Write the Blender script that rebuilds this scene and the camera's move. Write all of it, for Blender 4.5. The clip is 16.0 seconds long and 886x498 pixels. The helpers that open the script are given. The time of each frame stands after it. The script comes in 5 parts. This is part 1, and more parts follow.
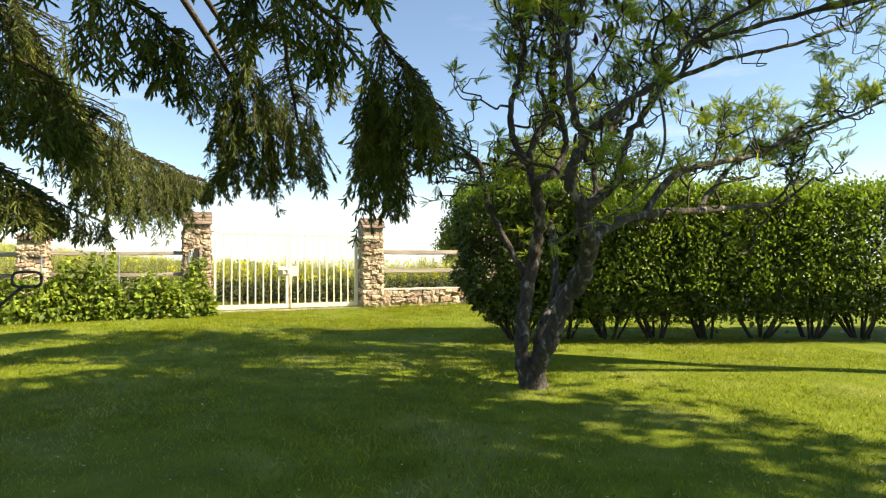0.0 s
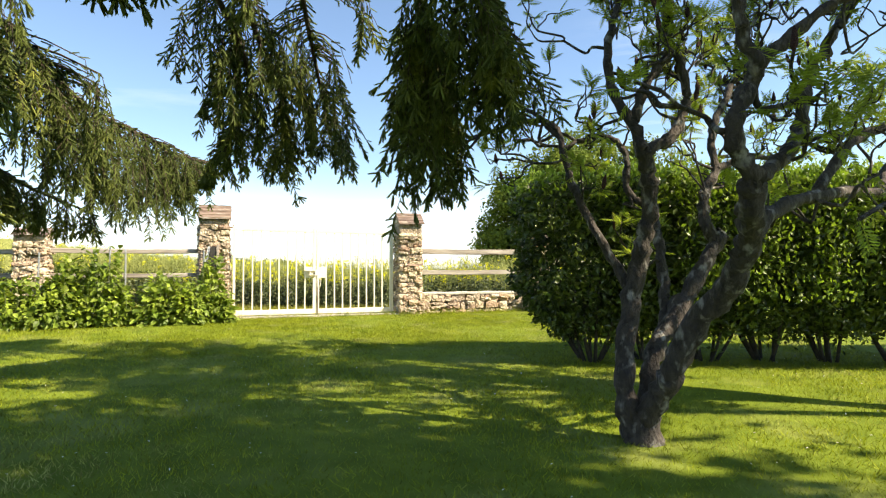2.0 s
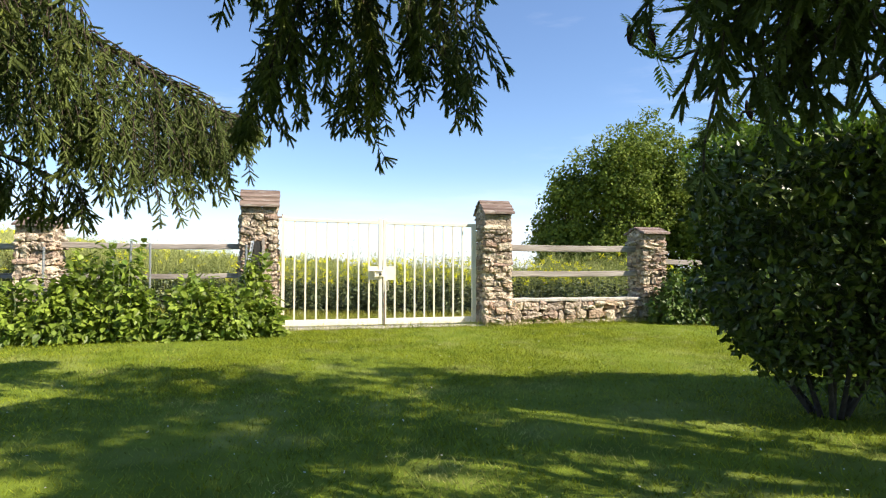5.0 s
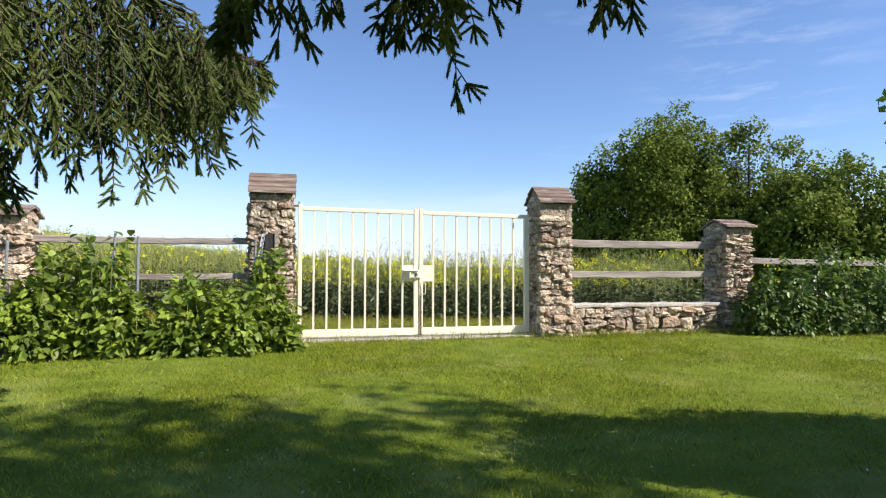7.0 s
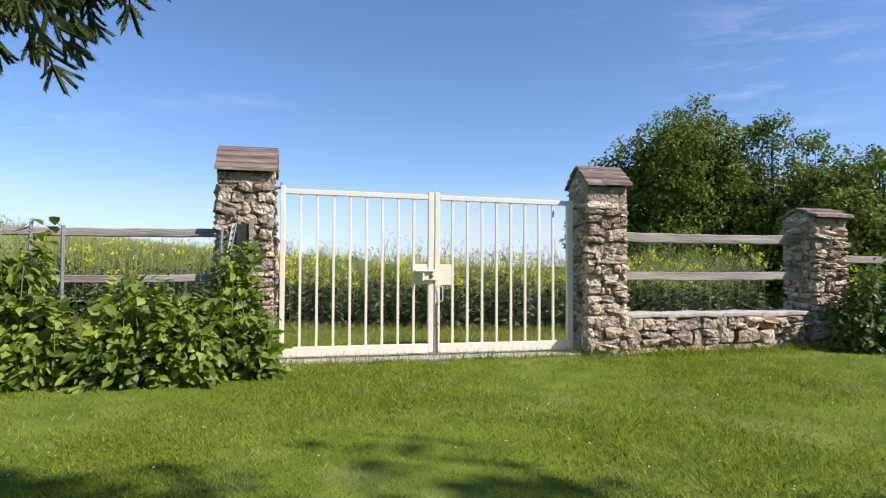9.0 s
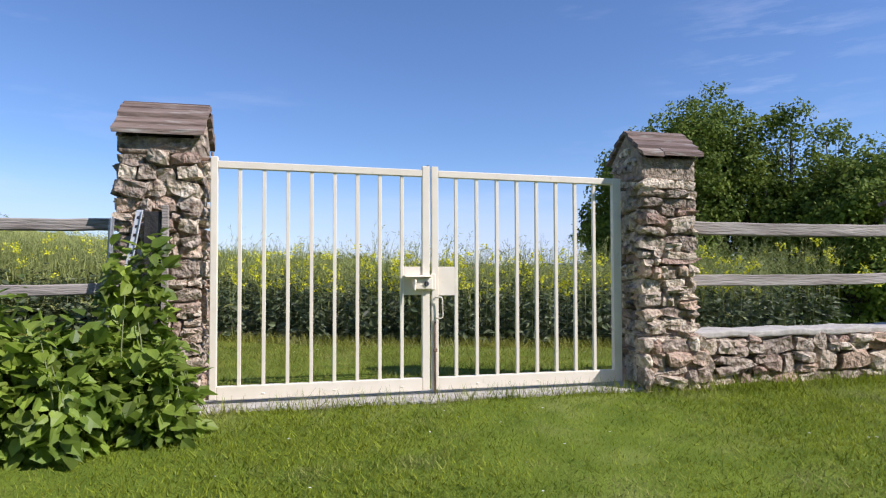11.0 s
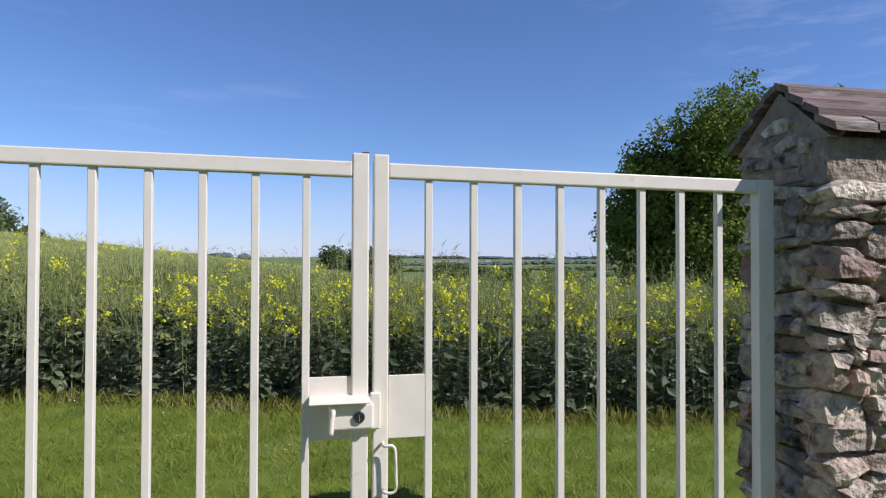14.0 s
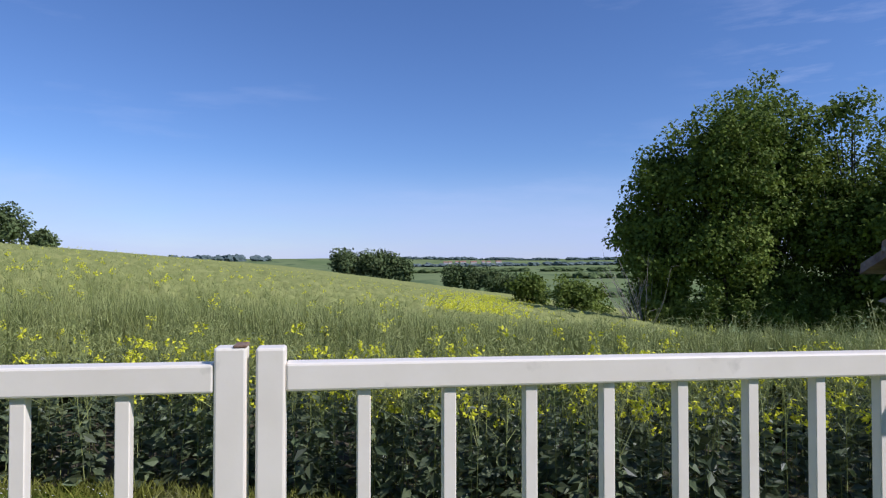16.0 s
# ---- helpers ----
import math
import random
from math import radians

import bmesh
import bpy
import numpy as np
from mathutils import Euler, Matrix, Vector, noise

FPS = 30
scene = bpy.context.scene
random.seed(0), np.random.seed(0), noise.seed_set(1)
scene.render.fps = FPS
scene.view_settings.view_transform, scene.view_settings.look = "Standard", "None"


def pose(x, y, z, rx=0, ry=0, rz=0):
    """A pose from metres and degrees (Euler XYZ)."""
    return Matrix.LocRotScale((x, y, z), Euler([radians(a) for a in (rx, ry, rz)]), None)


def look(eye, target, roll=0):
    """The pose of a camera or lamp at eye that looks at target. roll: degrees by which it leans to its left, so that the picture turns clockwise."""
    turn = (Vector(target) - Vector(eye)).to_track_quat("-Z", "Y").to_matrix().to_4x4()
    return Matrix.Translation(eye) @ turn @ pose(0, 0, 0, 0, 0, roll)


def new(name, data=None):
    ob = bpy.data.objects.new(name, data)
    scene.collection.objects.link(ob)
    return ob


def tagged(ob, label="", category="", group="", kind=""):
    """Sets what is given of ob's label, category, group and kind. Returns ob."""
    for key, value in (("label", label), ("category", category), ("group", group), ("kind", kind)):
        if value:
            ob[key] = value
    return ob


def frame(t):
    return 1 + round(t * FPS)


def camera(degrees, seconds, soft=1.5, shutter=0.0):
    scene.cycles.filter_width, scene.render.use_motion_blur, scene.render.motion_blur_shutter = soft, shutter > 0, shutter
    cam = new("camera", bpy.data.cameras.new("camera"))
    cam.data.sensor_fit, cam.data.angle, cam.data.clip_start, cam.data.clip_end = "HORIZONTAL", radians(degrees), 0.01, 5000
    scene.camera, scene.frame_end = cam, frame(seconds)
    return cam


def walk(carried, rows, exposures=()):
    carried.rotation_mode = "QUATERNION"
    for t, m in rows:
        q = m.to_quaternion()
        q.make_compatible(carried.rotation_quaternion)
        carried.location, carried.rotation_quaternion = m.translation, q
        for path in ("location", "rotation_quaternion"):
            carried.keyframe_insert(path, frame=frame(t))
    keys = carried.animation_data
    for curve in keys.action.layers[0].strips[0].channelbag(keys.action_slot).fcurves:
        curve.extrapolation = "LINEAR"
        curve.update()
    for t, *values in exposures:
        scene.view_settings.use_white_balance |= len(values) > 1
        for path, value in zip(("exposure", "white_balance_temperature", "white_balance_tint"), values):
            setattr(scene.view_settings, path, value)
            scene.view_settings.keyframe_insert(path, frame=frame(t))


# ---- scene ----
cam = camera(71.3, 16.0, 1.2)
# seconds, eye x y z, turn x y z
PATH = [
    (0, -0.726, -15.046, 0.896, 92.02, 0.59, -23.02),
    (0.5, -0.555, -14.600, 0.900, 92.05, 0.53, -22.16),
    (1, -0.426, -14.157, 0.906, 92.10, 0.43, -21.39),
    (1.5, -0.336, -13.714, 0.919, 92.09, 0.32, -20.66),
    (2, -0.269, -13.282, 0.930, 92.09, 0.23, -19.86),
    (2.5, -0.237, -12.849, 0.938, 92.06, 0.19, -19.22),
    (3, -0.219, -12.386, 0.945, 92.06, 0.05, -18.64),
    (3.5, -0.215, -11.902, 0.956, 92.04, -0.03, -17.93),
    (4, -0.204, -11.441, 0.946, 92.09, 0.05, -17.18),
    (4.5, -0.205, -10.965, 0.953, 92.07, -0.03, -16.44),
    (5, -0.234, -10.496, 0.968, 92.01, -0.04, -15.81),
    (7.5, -0.151, -8.201, 0.978, 91.89, -0.24, -14.02),
    (8, -0.058, -7.728, 0.993, 91.79, -0.31, -13.76),
    (8.5, 0.019, -7.258, 0.979, 91.91, -0.26, -13.68),
    (9, 0.124, -6.798, 0.981, 91.91, -0.21, -13.55),
    (11.5, 0.765, -4.428, 1.087, 91.55, 0.15, -12.93),
    (12, 0.904, -3.974, 1.147, 91.49, 0.10, -12.77),
    (12.5, 1.037, -3.526, 1.205, 91.45, 0.02, -12.61),
    (13, 1.177, -3.092, 1.260, 91.41, -0.09, -12.37),
    (13.5, 1.335, -2.654, 1.359, 91.21, -0.13, -11.91),
    (14, 1.456, -2.285, 1.468, 90.93, -0.15, -11.68),
    (14.5, 1.567, -1.977, 1.596, 90.89, -0.28, -11.04),
    (15, 1.651, -1.696, 1.721, 91.12, 0.04, -10.82),
    (15.5, 1.737, -1.421, 1.858, 91.10, 0.03, -10.71),
    (16, 1.798, -1.261, 2.022, 91.03, -0.01, -10.65),
]
EXPOSURES = [(0.0, 1.28, 9000, 11), (1.0, 1.36, 8800, 11), (2.0, 1.36, 8400, 11), (3.5, 1.26, 7800, 12), (5.0, 1.00, 7150, 14), (7.5, 0.64, 6600, 17), (9.0, 0.48, 6300, 19), (12.0, 0.20, 5950, 21), (14.5, -0.02, 5750, 22), (16.0, -0.08, 5600, 23)]
walk(cam, [(t, pose(x, y, z, rx, ry, rz)) for t, x, y, z, rx, ry, rz in PATH], EXPOSURES)

# ---------- light ----------
SUN = Vector((0.95, -0.67, 1.0)).normalized()
world = bpy.data.worlds.new("world")
scene.world = world
world.use_nodes = True
wn, wl = world.node_tree.nodes, world.node_tree.links
background = wn["Background"]
sky = wn.new("ShaderNodeTexSky")
sky.sky_type, sky.sun_disc = "NISHITA", False
sky.sun_elevation = math.asin(SUN.z)
sky.sun_rotation = math.atan2(SUN.x, SUN.y)
sky.air_density, sky.dust_density, sky.ozone_density = 1.0, 0.05, 7.0
CIRRUS = (0.634, 0.719, 0.285)
# thin cirrus, drawn out along one direction
coord = wn.new("ShaderNodeTexCoord")
stretch = wn.new("ShaderNodeMapping")
stretch.inputs["Rotation"].default_value = (0.25, 0.1, 0.5)
stretch.inputs["Scale"].default_value = (1.1, 2.6, 7.0)
wisps = wn.new("ShaderNodeTexNoise")
wisps.inputs["Scale"].default_value, wisps.inputs["Detail"].default_value, wisps.inputs["Roughness"].default_value = 1.7, 7.0, 0.6
thin = wn.new("ShaderNodeMapRange")
thin.inputs["From Min"].default_value, thin.inputs["From Max"].default_value, thin.inputs["To Max"].default_value = 0.56, 0.9, 0.22
veil = wn.new("ShaderNodeMix")
veil.data_type = "RGBA"
veil.inputs["B"].default_value = (7.0, 7.4, 8.2, 1)
wl.new(coord.outputs["Generated"], stretch.inputs["Vector"])
wl.new(stretch.outputs["Vector"], wisps.inputs["Vector"])
wl.new(wisps.outputs["Fac"], thin.inputs["Value"])
wl.new(sky.outputs["Color"], veil.inputs["A"])
# a longer streak of cirrus over the trees
aim = wn.new("ShaderNodeVectorMath")
aim.operation = "DISTANCE"
aim.inputs[1].default_value = CIRRUS
close_to = wn.new("ShaderNodeMapRange")
close_to.interpolation_type = "SMOOTHSTEP"
close_to.inputs["From Min"].default_value, close_to.inputs["From Max"].default_value, close_to.inputs["To Min"].default_value, close_to.inputs["To Max"].default_value = 0.02, 0.20, 1.0, 0.0
comb = wn.new("ShaderNodeMapping")
comb.inputs["Rotation"].default_value = (0.0, 0.32, 0.55)
comb.inputs["Scale"].default_value = (2.0, 6.0, 26.0)
hairs = wn.new("ShaderNodeTexNoise")
hairs.inputs["Scale"].default_value, hairs.inputs["Detail"].default_value, hairs.inputs["Roughness"].default_value = 1.6, 6.0, 0.6
fleck = wn.new("ShaderNodeMapRange")
fleck.inputs["From Min"].default_value, fleck.inputs["From Max"].default_value, fleck.inputs["To Max"].default_value = 0.48, 0.8, 0.30
streak = wn.new("ShaderNodeMath")
streak.operation = "MULTIPLY"
both_clouds = wn.new("ShaderNodeMath")
both_clouds.operation = "MAXIMUM"
wl.new(coord.outputs["Generated"], aim.inputs[0])
wl.new(aim.outputs["Value"], close_to.inputs["Value"])
wl.new(coord.outputs["Generated"], comb.inputs["Vector"])
wl.new(comb.outputs["Vector"], hairs.inputs["Vector"])
wl.new(hairs.outputs["Fac"], fleck.inputs["Value"])
wl.new(fleck.outputs["Result"], streak.inputs[0])
wl.new(close_to.outputs["Result"], streak.inputs[1])
wl.new(streak.outputs["Value"], both_clouds.inputs[0])
wl.new(thin.outputs["Result"], both_clouds.inputs[1])
wl.new(both_clouds.outputs["Value"], veil.inputs["Factor"])
# whitish haze and low cloud along the horizon
height = wn.new("ShaderNodeSeparateXYZ")
low_sky = wn.new("ShaderNodeMapRange")
low_sky.interpolation_type = "SMOOTHSTEP"
low_sky.inputs["From Min"].default_value, low_sky.inputs["From Max"].default_value, low_sky.inputs["To Min"].default_value, low_sky.inputs["To Max"].default_value = 0.01, 0.17, 1.3, 0.0
broken = wn.new("ShaderNodeMath")
broken.operation = "MULTIPLY"
bank = wn.new("ShaderNodeMix")
bank.data_type = "RGBA"
bank.inputs["B"].default_value = (4.7, 5.5, 7.2, 1)
wl.new(coord.outputs["Generated"], height.inputs["Vector"])
wl.new(height.outputs["Z"], low_sky.inputs["Value"])
wl.new(low_sky.outputs["Result"], broken.inputs[0])
wl.new(wisps.outputs["Fac"], broken.inputs[1])
wl.new(broken.outputs["Value"], bank.inputs["Factor"])
wl.new(veil.outputs["Result"], bank.inputs["A"])
wl.new(bank.outputs["Result"], background.inputs["Color"])
background.inputs["Strength"].default_value = 0.114
sun = new("sun", bpy.data.lights.new("sun", "SUN"))
sun.data.energy, sun.data.angle, sun.data.color = 5.0, radians(0.55), (1.0, 0.95, 0.86)
sun.matrix_world = look(SUN * 50, (0, 0, 0))

# ---------- materials ----------
def material(name, low, high, scale=8.0, detail=5.0, rough=0.7, bump=0.2, bump_scale=60.0, island=0.0, per_object=0.0,
             translucent=0.0, metal=0.0, spots=None, spot_scale=3.0, spot_from=0.55, spot_to=0.7, specular=0.5, stretch_by=(1, 1, 1), depth=0.03, warm=None):
    """A surface of two mottled colours, with stains, fine relief, and a shift of tone by piece."""
    m = bpy.data.materials.new(name)
    m.use_nodes = True
    n, l = m.node_tree.nodes, m.node_tree.links
    bsdf = n["Principled BSDF"]
    geo = n.new("ShaderNodeNewGeometry")
    mapping = n.new("ShaderNodeMapping")
    mapping.inputs["Scale"].default_value = stretch_by
    l.new(geo.outputs["Position"], mapping.inputs["Vector"])
    tex = n.new("ShaderNodeTexNoise")
    tex.inputs["Scale"].default_value, tex.inputs["Detail"].default_value = scale, detail
    l.new(mapping.outputs["Vector"], tex.inputs["Vector"])
    spread = n.new("ShaderNodeMapRange")
    spread.inputs["From Min"].default_value, spread.inputs["From Max"].default_value = 0.3, 0.7
    l.new(tex.outputs["Fac"], spread.inputs["Value"])
    mix = n.new("ShaderNodeMix")
    mix.data_type = "RGBA"
    mix.inputs["A"].default_value, mix.inputs["B"].default_value = (*low, 1), (*high, 1)
    l.new(spread.outputs["Result"], mix.inputs["Factor"])
    colour = mix.outputs["Result"]
    if spots:
        stain = n.new("ShaderNodeTexNoise")
        stain.inputs["Scale"].default_value, stain.inputs["Detail"].default_value = spot_scale, 6.0
        l.new(mapping.outputs["Vector"], stain.inputs["Vector"])
        where = n.new("ShaderNodeMapRange")
        where.inputs["From Min"].default_value, where.inputs["From Max"].default_value = spot_from, spot_to
        l.new(stain.outputs["Fac"], where.inputs["Value"])
        over = n.new("ShaderNodeMix")
        over.data_type = "RGBA"
        over.inputs["B"].default_value = (*spots, 1)
        l.new(where.outputs["Result"], over.inputs["Factor"])
        l.new(colour, over.inputs["A"])
        colour = over.outputs["Result"]
    if island or per_object:
        shift = n.new("ShaderNodeHueSaturation")
        value = n.new("ShaderNodeMapRange")
        amount = island or per_object
        value.inputs["To Min"].default_value, value.inputs["To Max"].default_value = 1 - amount, 1 + amount
        if island:
            l.new(geo.outputs["Random Per Island"], value.inputs["Value"])
        else:
            info = n.new("ShaderNodeObjectInfo")
            l.new(info.outputs["Random"], value.inputs["Value"])
            tint = n.new("ShaderNodeMapRange")
            tint.inputs["To Min"].default_value, tint.inputs["To Max"].default_value = 0.492, 0.512
            l.new(info.outputs["Random"], tint.inputs["Value"])
            l.new(tint.outputs["Result"], shift.inputs["Hue"])
            if warm:  # some pieces of a redder kind
                pick = n.new("ShaderNodeMath")
                pick.operation = "MULTIPLY"
                pick.inputs[1].default_value = 7.31
                whole = n.new("ShaderNodeMath")
                whole.operation = "FRACT"
                redder = n.new("ShaderNodeMapRange")
                redder.inputs["From Min"].default_value, redder.inputs["From Max"].default_value, redder.inputs["To Max"].default_value = 0.62, 0.95, 0.75
                kindred = n.new("ShaderNodeMix")
                kindred.data_type = "RGBA"
                kindred.inputs["B"].default_value = (*warm, 1)
                l.new(info.outputs["Random"], pick.inputs[0])
                l.new(pick.outputs["Value"], whole.inputs[0])
                l.new(whole.outputs["Value"], redder.inputs["Value"])
                l.new(redder.outputs["Result"], kindred.inputs["Factor"])
                l.new(colour, kindred.inputs["A"])
                colour = kindred.outputs["Result"]
        l.new(value.outputs["Result"], shift.inputs["Value"])
        l.new(colour, shift.inputs["Color"])
        colour = shift.outputs["Color"]
    l.new(colour, bsdf.inputs["Base Color"])
    bsdf.inputs["Roughness"].default_value, bsdf.inputs["Metallic"].default_value = rough, metal
    bsdf.inputs["Specular IOR Level"].default_value = specular
    if bump:
        relief = n.new("ShaderNodeTexNoise")
        relief.inputs["Scale"].default_value, relief.inputs["Detail"].default_value = bump_scale, 8.0
        l.new(mapping.outputs["Vector"], relief.inputs["Vector"])
        b = n.new("ShaderNodeBump")
        b.inputs["Strength"].default_value, b.inputs["Distance"].default_value = bump, depth
        l.new(relief.outputs["Fac"], b.inputs["Height"])
        l.new(b.outputs["Normal"], bsdf.inputs["Normal"])
    if translucent:
        glow = n.new("ShaderNodeBsdfTranslucent")
        l.new(colour, glow.inputs["Color"])
        both = n.new("ShaderNodeMixShader")
        both.inputs["Fac"].default_value = translucent
        l.new(bsdf.outputs["BSDF"], both.inputs[1])
        l.new(glow.outputs["BSDF"], both.inputs[2])
        l.new(both.outputs["Shader"], n["Material Output"].inputs["Surface"])
    return m


LAWN = material("lawn", (0.100, 0.148, 0.016), (0.172, 0.230, 0.026), 3.0, 8, 0.9, 0.6, 90, spots=(0.21, 0.25, 0.06), spot_scale=1.1, specular=0.1)
BLADE = material("grass_blade", (0.150, 0.200, 0.012), (0.290, 0.328, 0.026), 2.2, 8, 0.6, 0, island=0.5, translucent=0.4, spots=(0.31, 0.32, 0.10), spot_scale=1.7, specular=0.25)
MARGIN = material("margin_grass", (0.175, 0.19, 0.028), (0.30, 0.30, 0.055), 1.6, 6, 0.6, 0, island=0.35, translucent=0.35, spots=(0.30, 0.30, 0.11), spot_scale=1.3, specular=0.2)
SOIL = material("field_soil", (0.07, 0.055, 0.03), (0.12, 0.10, 0.05), 5, rough=0.95)
# pale, greyed greens: the haze of distance is put into the land's colour
FARLAND = material("far_land", (0.13, 0.18, 0.07), (0.21, 0.25, 0.11), 0.006, 4, 0.95, 0, spots=(0.06, 0.10, 0.05), spot_scale=0.012, specular=0.0, stretch_by=(1, 0.35, 1))
PAINT = material("cream_paint", (0.79, 0.715, 0.565), (0.85, 0.775, 0.625), 9, rough=0.42, bump=0.06, bump_scale=60, depth=0.003, spots=(0.60, 0.545, 0.42), spot_scale=14, spot_from=0.66, spot_to=0.82)
RUST = material("rusty_steel", (0.16, 0.09, 0.05), (0.30, 0.20, 0.13), 60, rough=0.8, bump=0.4, bump_scale=200)
STONE = material("limestone", (0.315, 0.24, 0.168), (0.665, 0.57, 0.45), 19, 9, 0.92, 1.0, 26, depth=0.05, per_object=0.32, spots=(0.14, 0.098, 0.07), spot_scale=13, spot_from=0.56, spot_to=0.69, specular=0.15, warm=(0.43, 0.28, 0.20))
MORTAR = material("lime_mortar", (0.24, 0.185, 0.13), (0.42, 0.345, 0.255), 14, 8, 0.95, 1.0, 30, depth=0.04, spots=(0.13, 0.10, 0.075), spot_scale=11)
CONCRETE = material("concrete", (0.43, 0.40, 0.345), (0.58, 0.545, 0.475), 18, 8, 0.9, 0.5, 90, spots=(0.34, 0.32, 0.27), spot_scale=7)
SHINGLE = material("brown_shingle", (0.125, 0.083, 0.065), (0.245, 0.18, 0.145), 16, 7, 0.85, 0.7, 70, per_object=0.2, spots=(0.36, 0.335, 0.29), spot_scale=22, spot_from=0.57, spot_to=0.75, depth=0.012, stretch_by=(0.2, 1, 1))
SLATE = material("brown_slab", (0.17, 0.11, 0.09), (0.27, 0.20, 0.165), 12, 7, 0.85, 0.8, 40, per_object=0.2, spots=(0.36, 0.34, 0.30), spot_scale=14)
GREYWOOD = material("weathered_wood", (0.22, 0.19, 0.16), (0.42, 0.38, 0.33), 14, 8, 0.88, 0.5, 60, spots=(0.13, 0.11, 0.09), spot_scale=9, stretch_by=(0.12, 1, 1))
ZINC = material("galvanised_steel", (0.42, 0.43, 0.44), (0.56, 0.57, 0.58), 40, rough=0.45, metal=0.8, bump=0.1)
ALUMINIUM = material("bright_aluminium", (0.66, 0.67, 0.68), (0.76, 0.77, 0.78), 40, rough=0.4, metal=0.25, bump=0.1)
DARKMETAL = material("dark_metal", (0.03, 0.03, 0.03), (0.07, 0.065, 0.06), 30, rough=0.5, metal=0.4)
HEDGELEAF = material("laurel_leaf", (0.030, 0.054, 0.010), (0.105, 0.152, 0.026), 3, rough=0.34, bump=0, island=0.55, translucent=0.2, specular=0.42)
HEDGESTEM = material("hedge_stem", (0.020, 0.016, 0.013), (0.050, 0.042, 0.034), 22, rough=0.9, bump=0.6)
HEDGETIP = material("young_laurel_leaf", (0.14, 0.24, 0.02), (0.23, 0.34, 0.035), 3, rough=0.45, bump=0, island=0.3, translucent=0.45)
BARK = material("grey_bark", (0.024, 0.019, 0.016), (0.068, 0.057, 0.048), 22, 8, 0.9, 1.0, 40, spots=(0.25, 0.245, 0.22), spot_scale=13, spot_from=0.56, spot_to=0.70, stretch_by=(1, 1, 0.55))
SUMACLEAF = material("sumac_leaf", (0.19, 0.27, 0.025), (0.33, 0.41, 0.045), 4, rough=0.5, bump=0, island=0.35, translucent=0.58)
SUMACFRUIT = material("sumac_fruit", (0.035, 0.012, 0.012), (0.085, 0.026, 0.022), 60, rough=0.9, bump=1.0, bump_scale=150)
NEEDLE = material("spruce_needle", (0.072, 0.104, 0.030), (0.160, 0.205, 0.050), 2.2, rough=0.7, bump=0, island=0.3, translucent=0.3, spots=(0.27, 0.30, 0.065), spot_scale=1.8, spot_from=0.56, spot_to=0.70, specular=0.25)
SPRUCEBARK = material("spruce_bark", (0.05, 0.036, 0.028), (0.10, 0.075, 0.055), 20, 8, 0.95, 1.0, 50)
SHRUBLEAF = material("shrub_leaf", (0.095, 0.165, 0.020), (0.31, 0.40, 0.055), 3, rough=0.5, bump=0, island=0.42, translucent=0.40)
STEMGREEN = material("green_stem", (0.13, 0.17, 0.06), (0.2, 0.22, 0.09), 10, rough=0.7, bump=0)
VINELEAF = material("vine_leaf", (0.060, 0.115, 0.020), (0.135, 0.215, 0.040), 5, rough=0.45, bump=0, island=0.4, translucent=0.35)
RAPESTEM = material("rape_stem", (0.235, 0.275, 0.072), (0.36, 0.385, 0.125), 2, rough=0.7, bump=0, island=0.25, translucent=0.25)
RAPELEAF = material("rape_leaf", (0.046, 0.070, 0.026), (0.165, 0.195, 0.090), 4, rough=0.5, bump=0, island=0.45, translucent=0.25)
RAPEFLOWER = material("rape_flower", (0.68, 0.66, 0.015), (0.82, 0.80, 0.04), 5, rough=0.7, bump=0, island=0.15, translucent=0.3)
CANOPY = material("rape_canopy", (0.20, 0.225, 0.070), (0.325, 0.335, 0.115), 1.6, 9, 0.95, 1.0, 9, spots=(0.5, 0.47, 0.04), spot_scale=0.35, spot_from=0.66, spot_to=0.85, specular=0.0)
TREELEAF = material("tree_leaf", (0.080, 0.122, 0.020), (0.205, 0.260, 0.046), 0.5, 5, 0.7, 0, island=0.3, translucent=0.3, specular=0.15)
# distance haze mixed into these colours: slightly grey foliage, bluish woods
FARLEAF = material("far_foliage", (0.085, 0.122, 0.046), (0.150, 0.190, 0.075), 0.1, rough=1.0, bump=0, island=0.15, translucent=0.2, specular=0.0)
HAZYWOOD = material("far_wood", (0.085, 0.118, 0.110), (0.115, 0.150, 0.135), 0.01, rough=1.0, bump=0)
WHITE = material("white_petal", (0.75, 0.75, 0.72), (0.82, 0.82, 0.8), 5, rough=0.8, bump=0, translucent=0.2)
PLASTER = material("pale_plaster", (0.42, 0.40, 0.37), (0.52, 0.49, 0.45), 0.5, rough=0.9, bump=0)
ROOFTILE = material("roof_tile", (0.25, 0.12, 0.08), (0.33, 0.18, 0.12), 0.5, rough=0.9, bump=0)


# ---------- mesh helpers ----------
PLACE = {}
rng = np.random.default_rng(7)


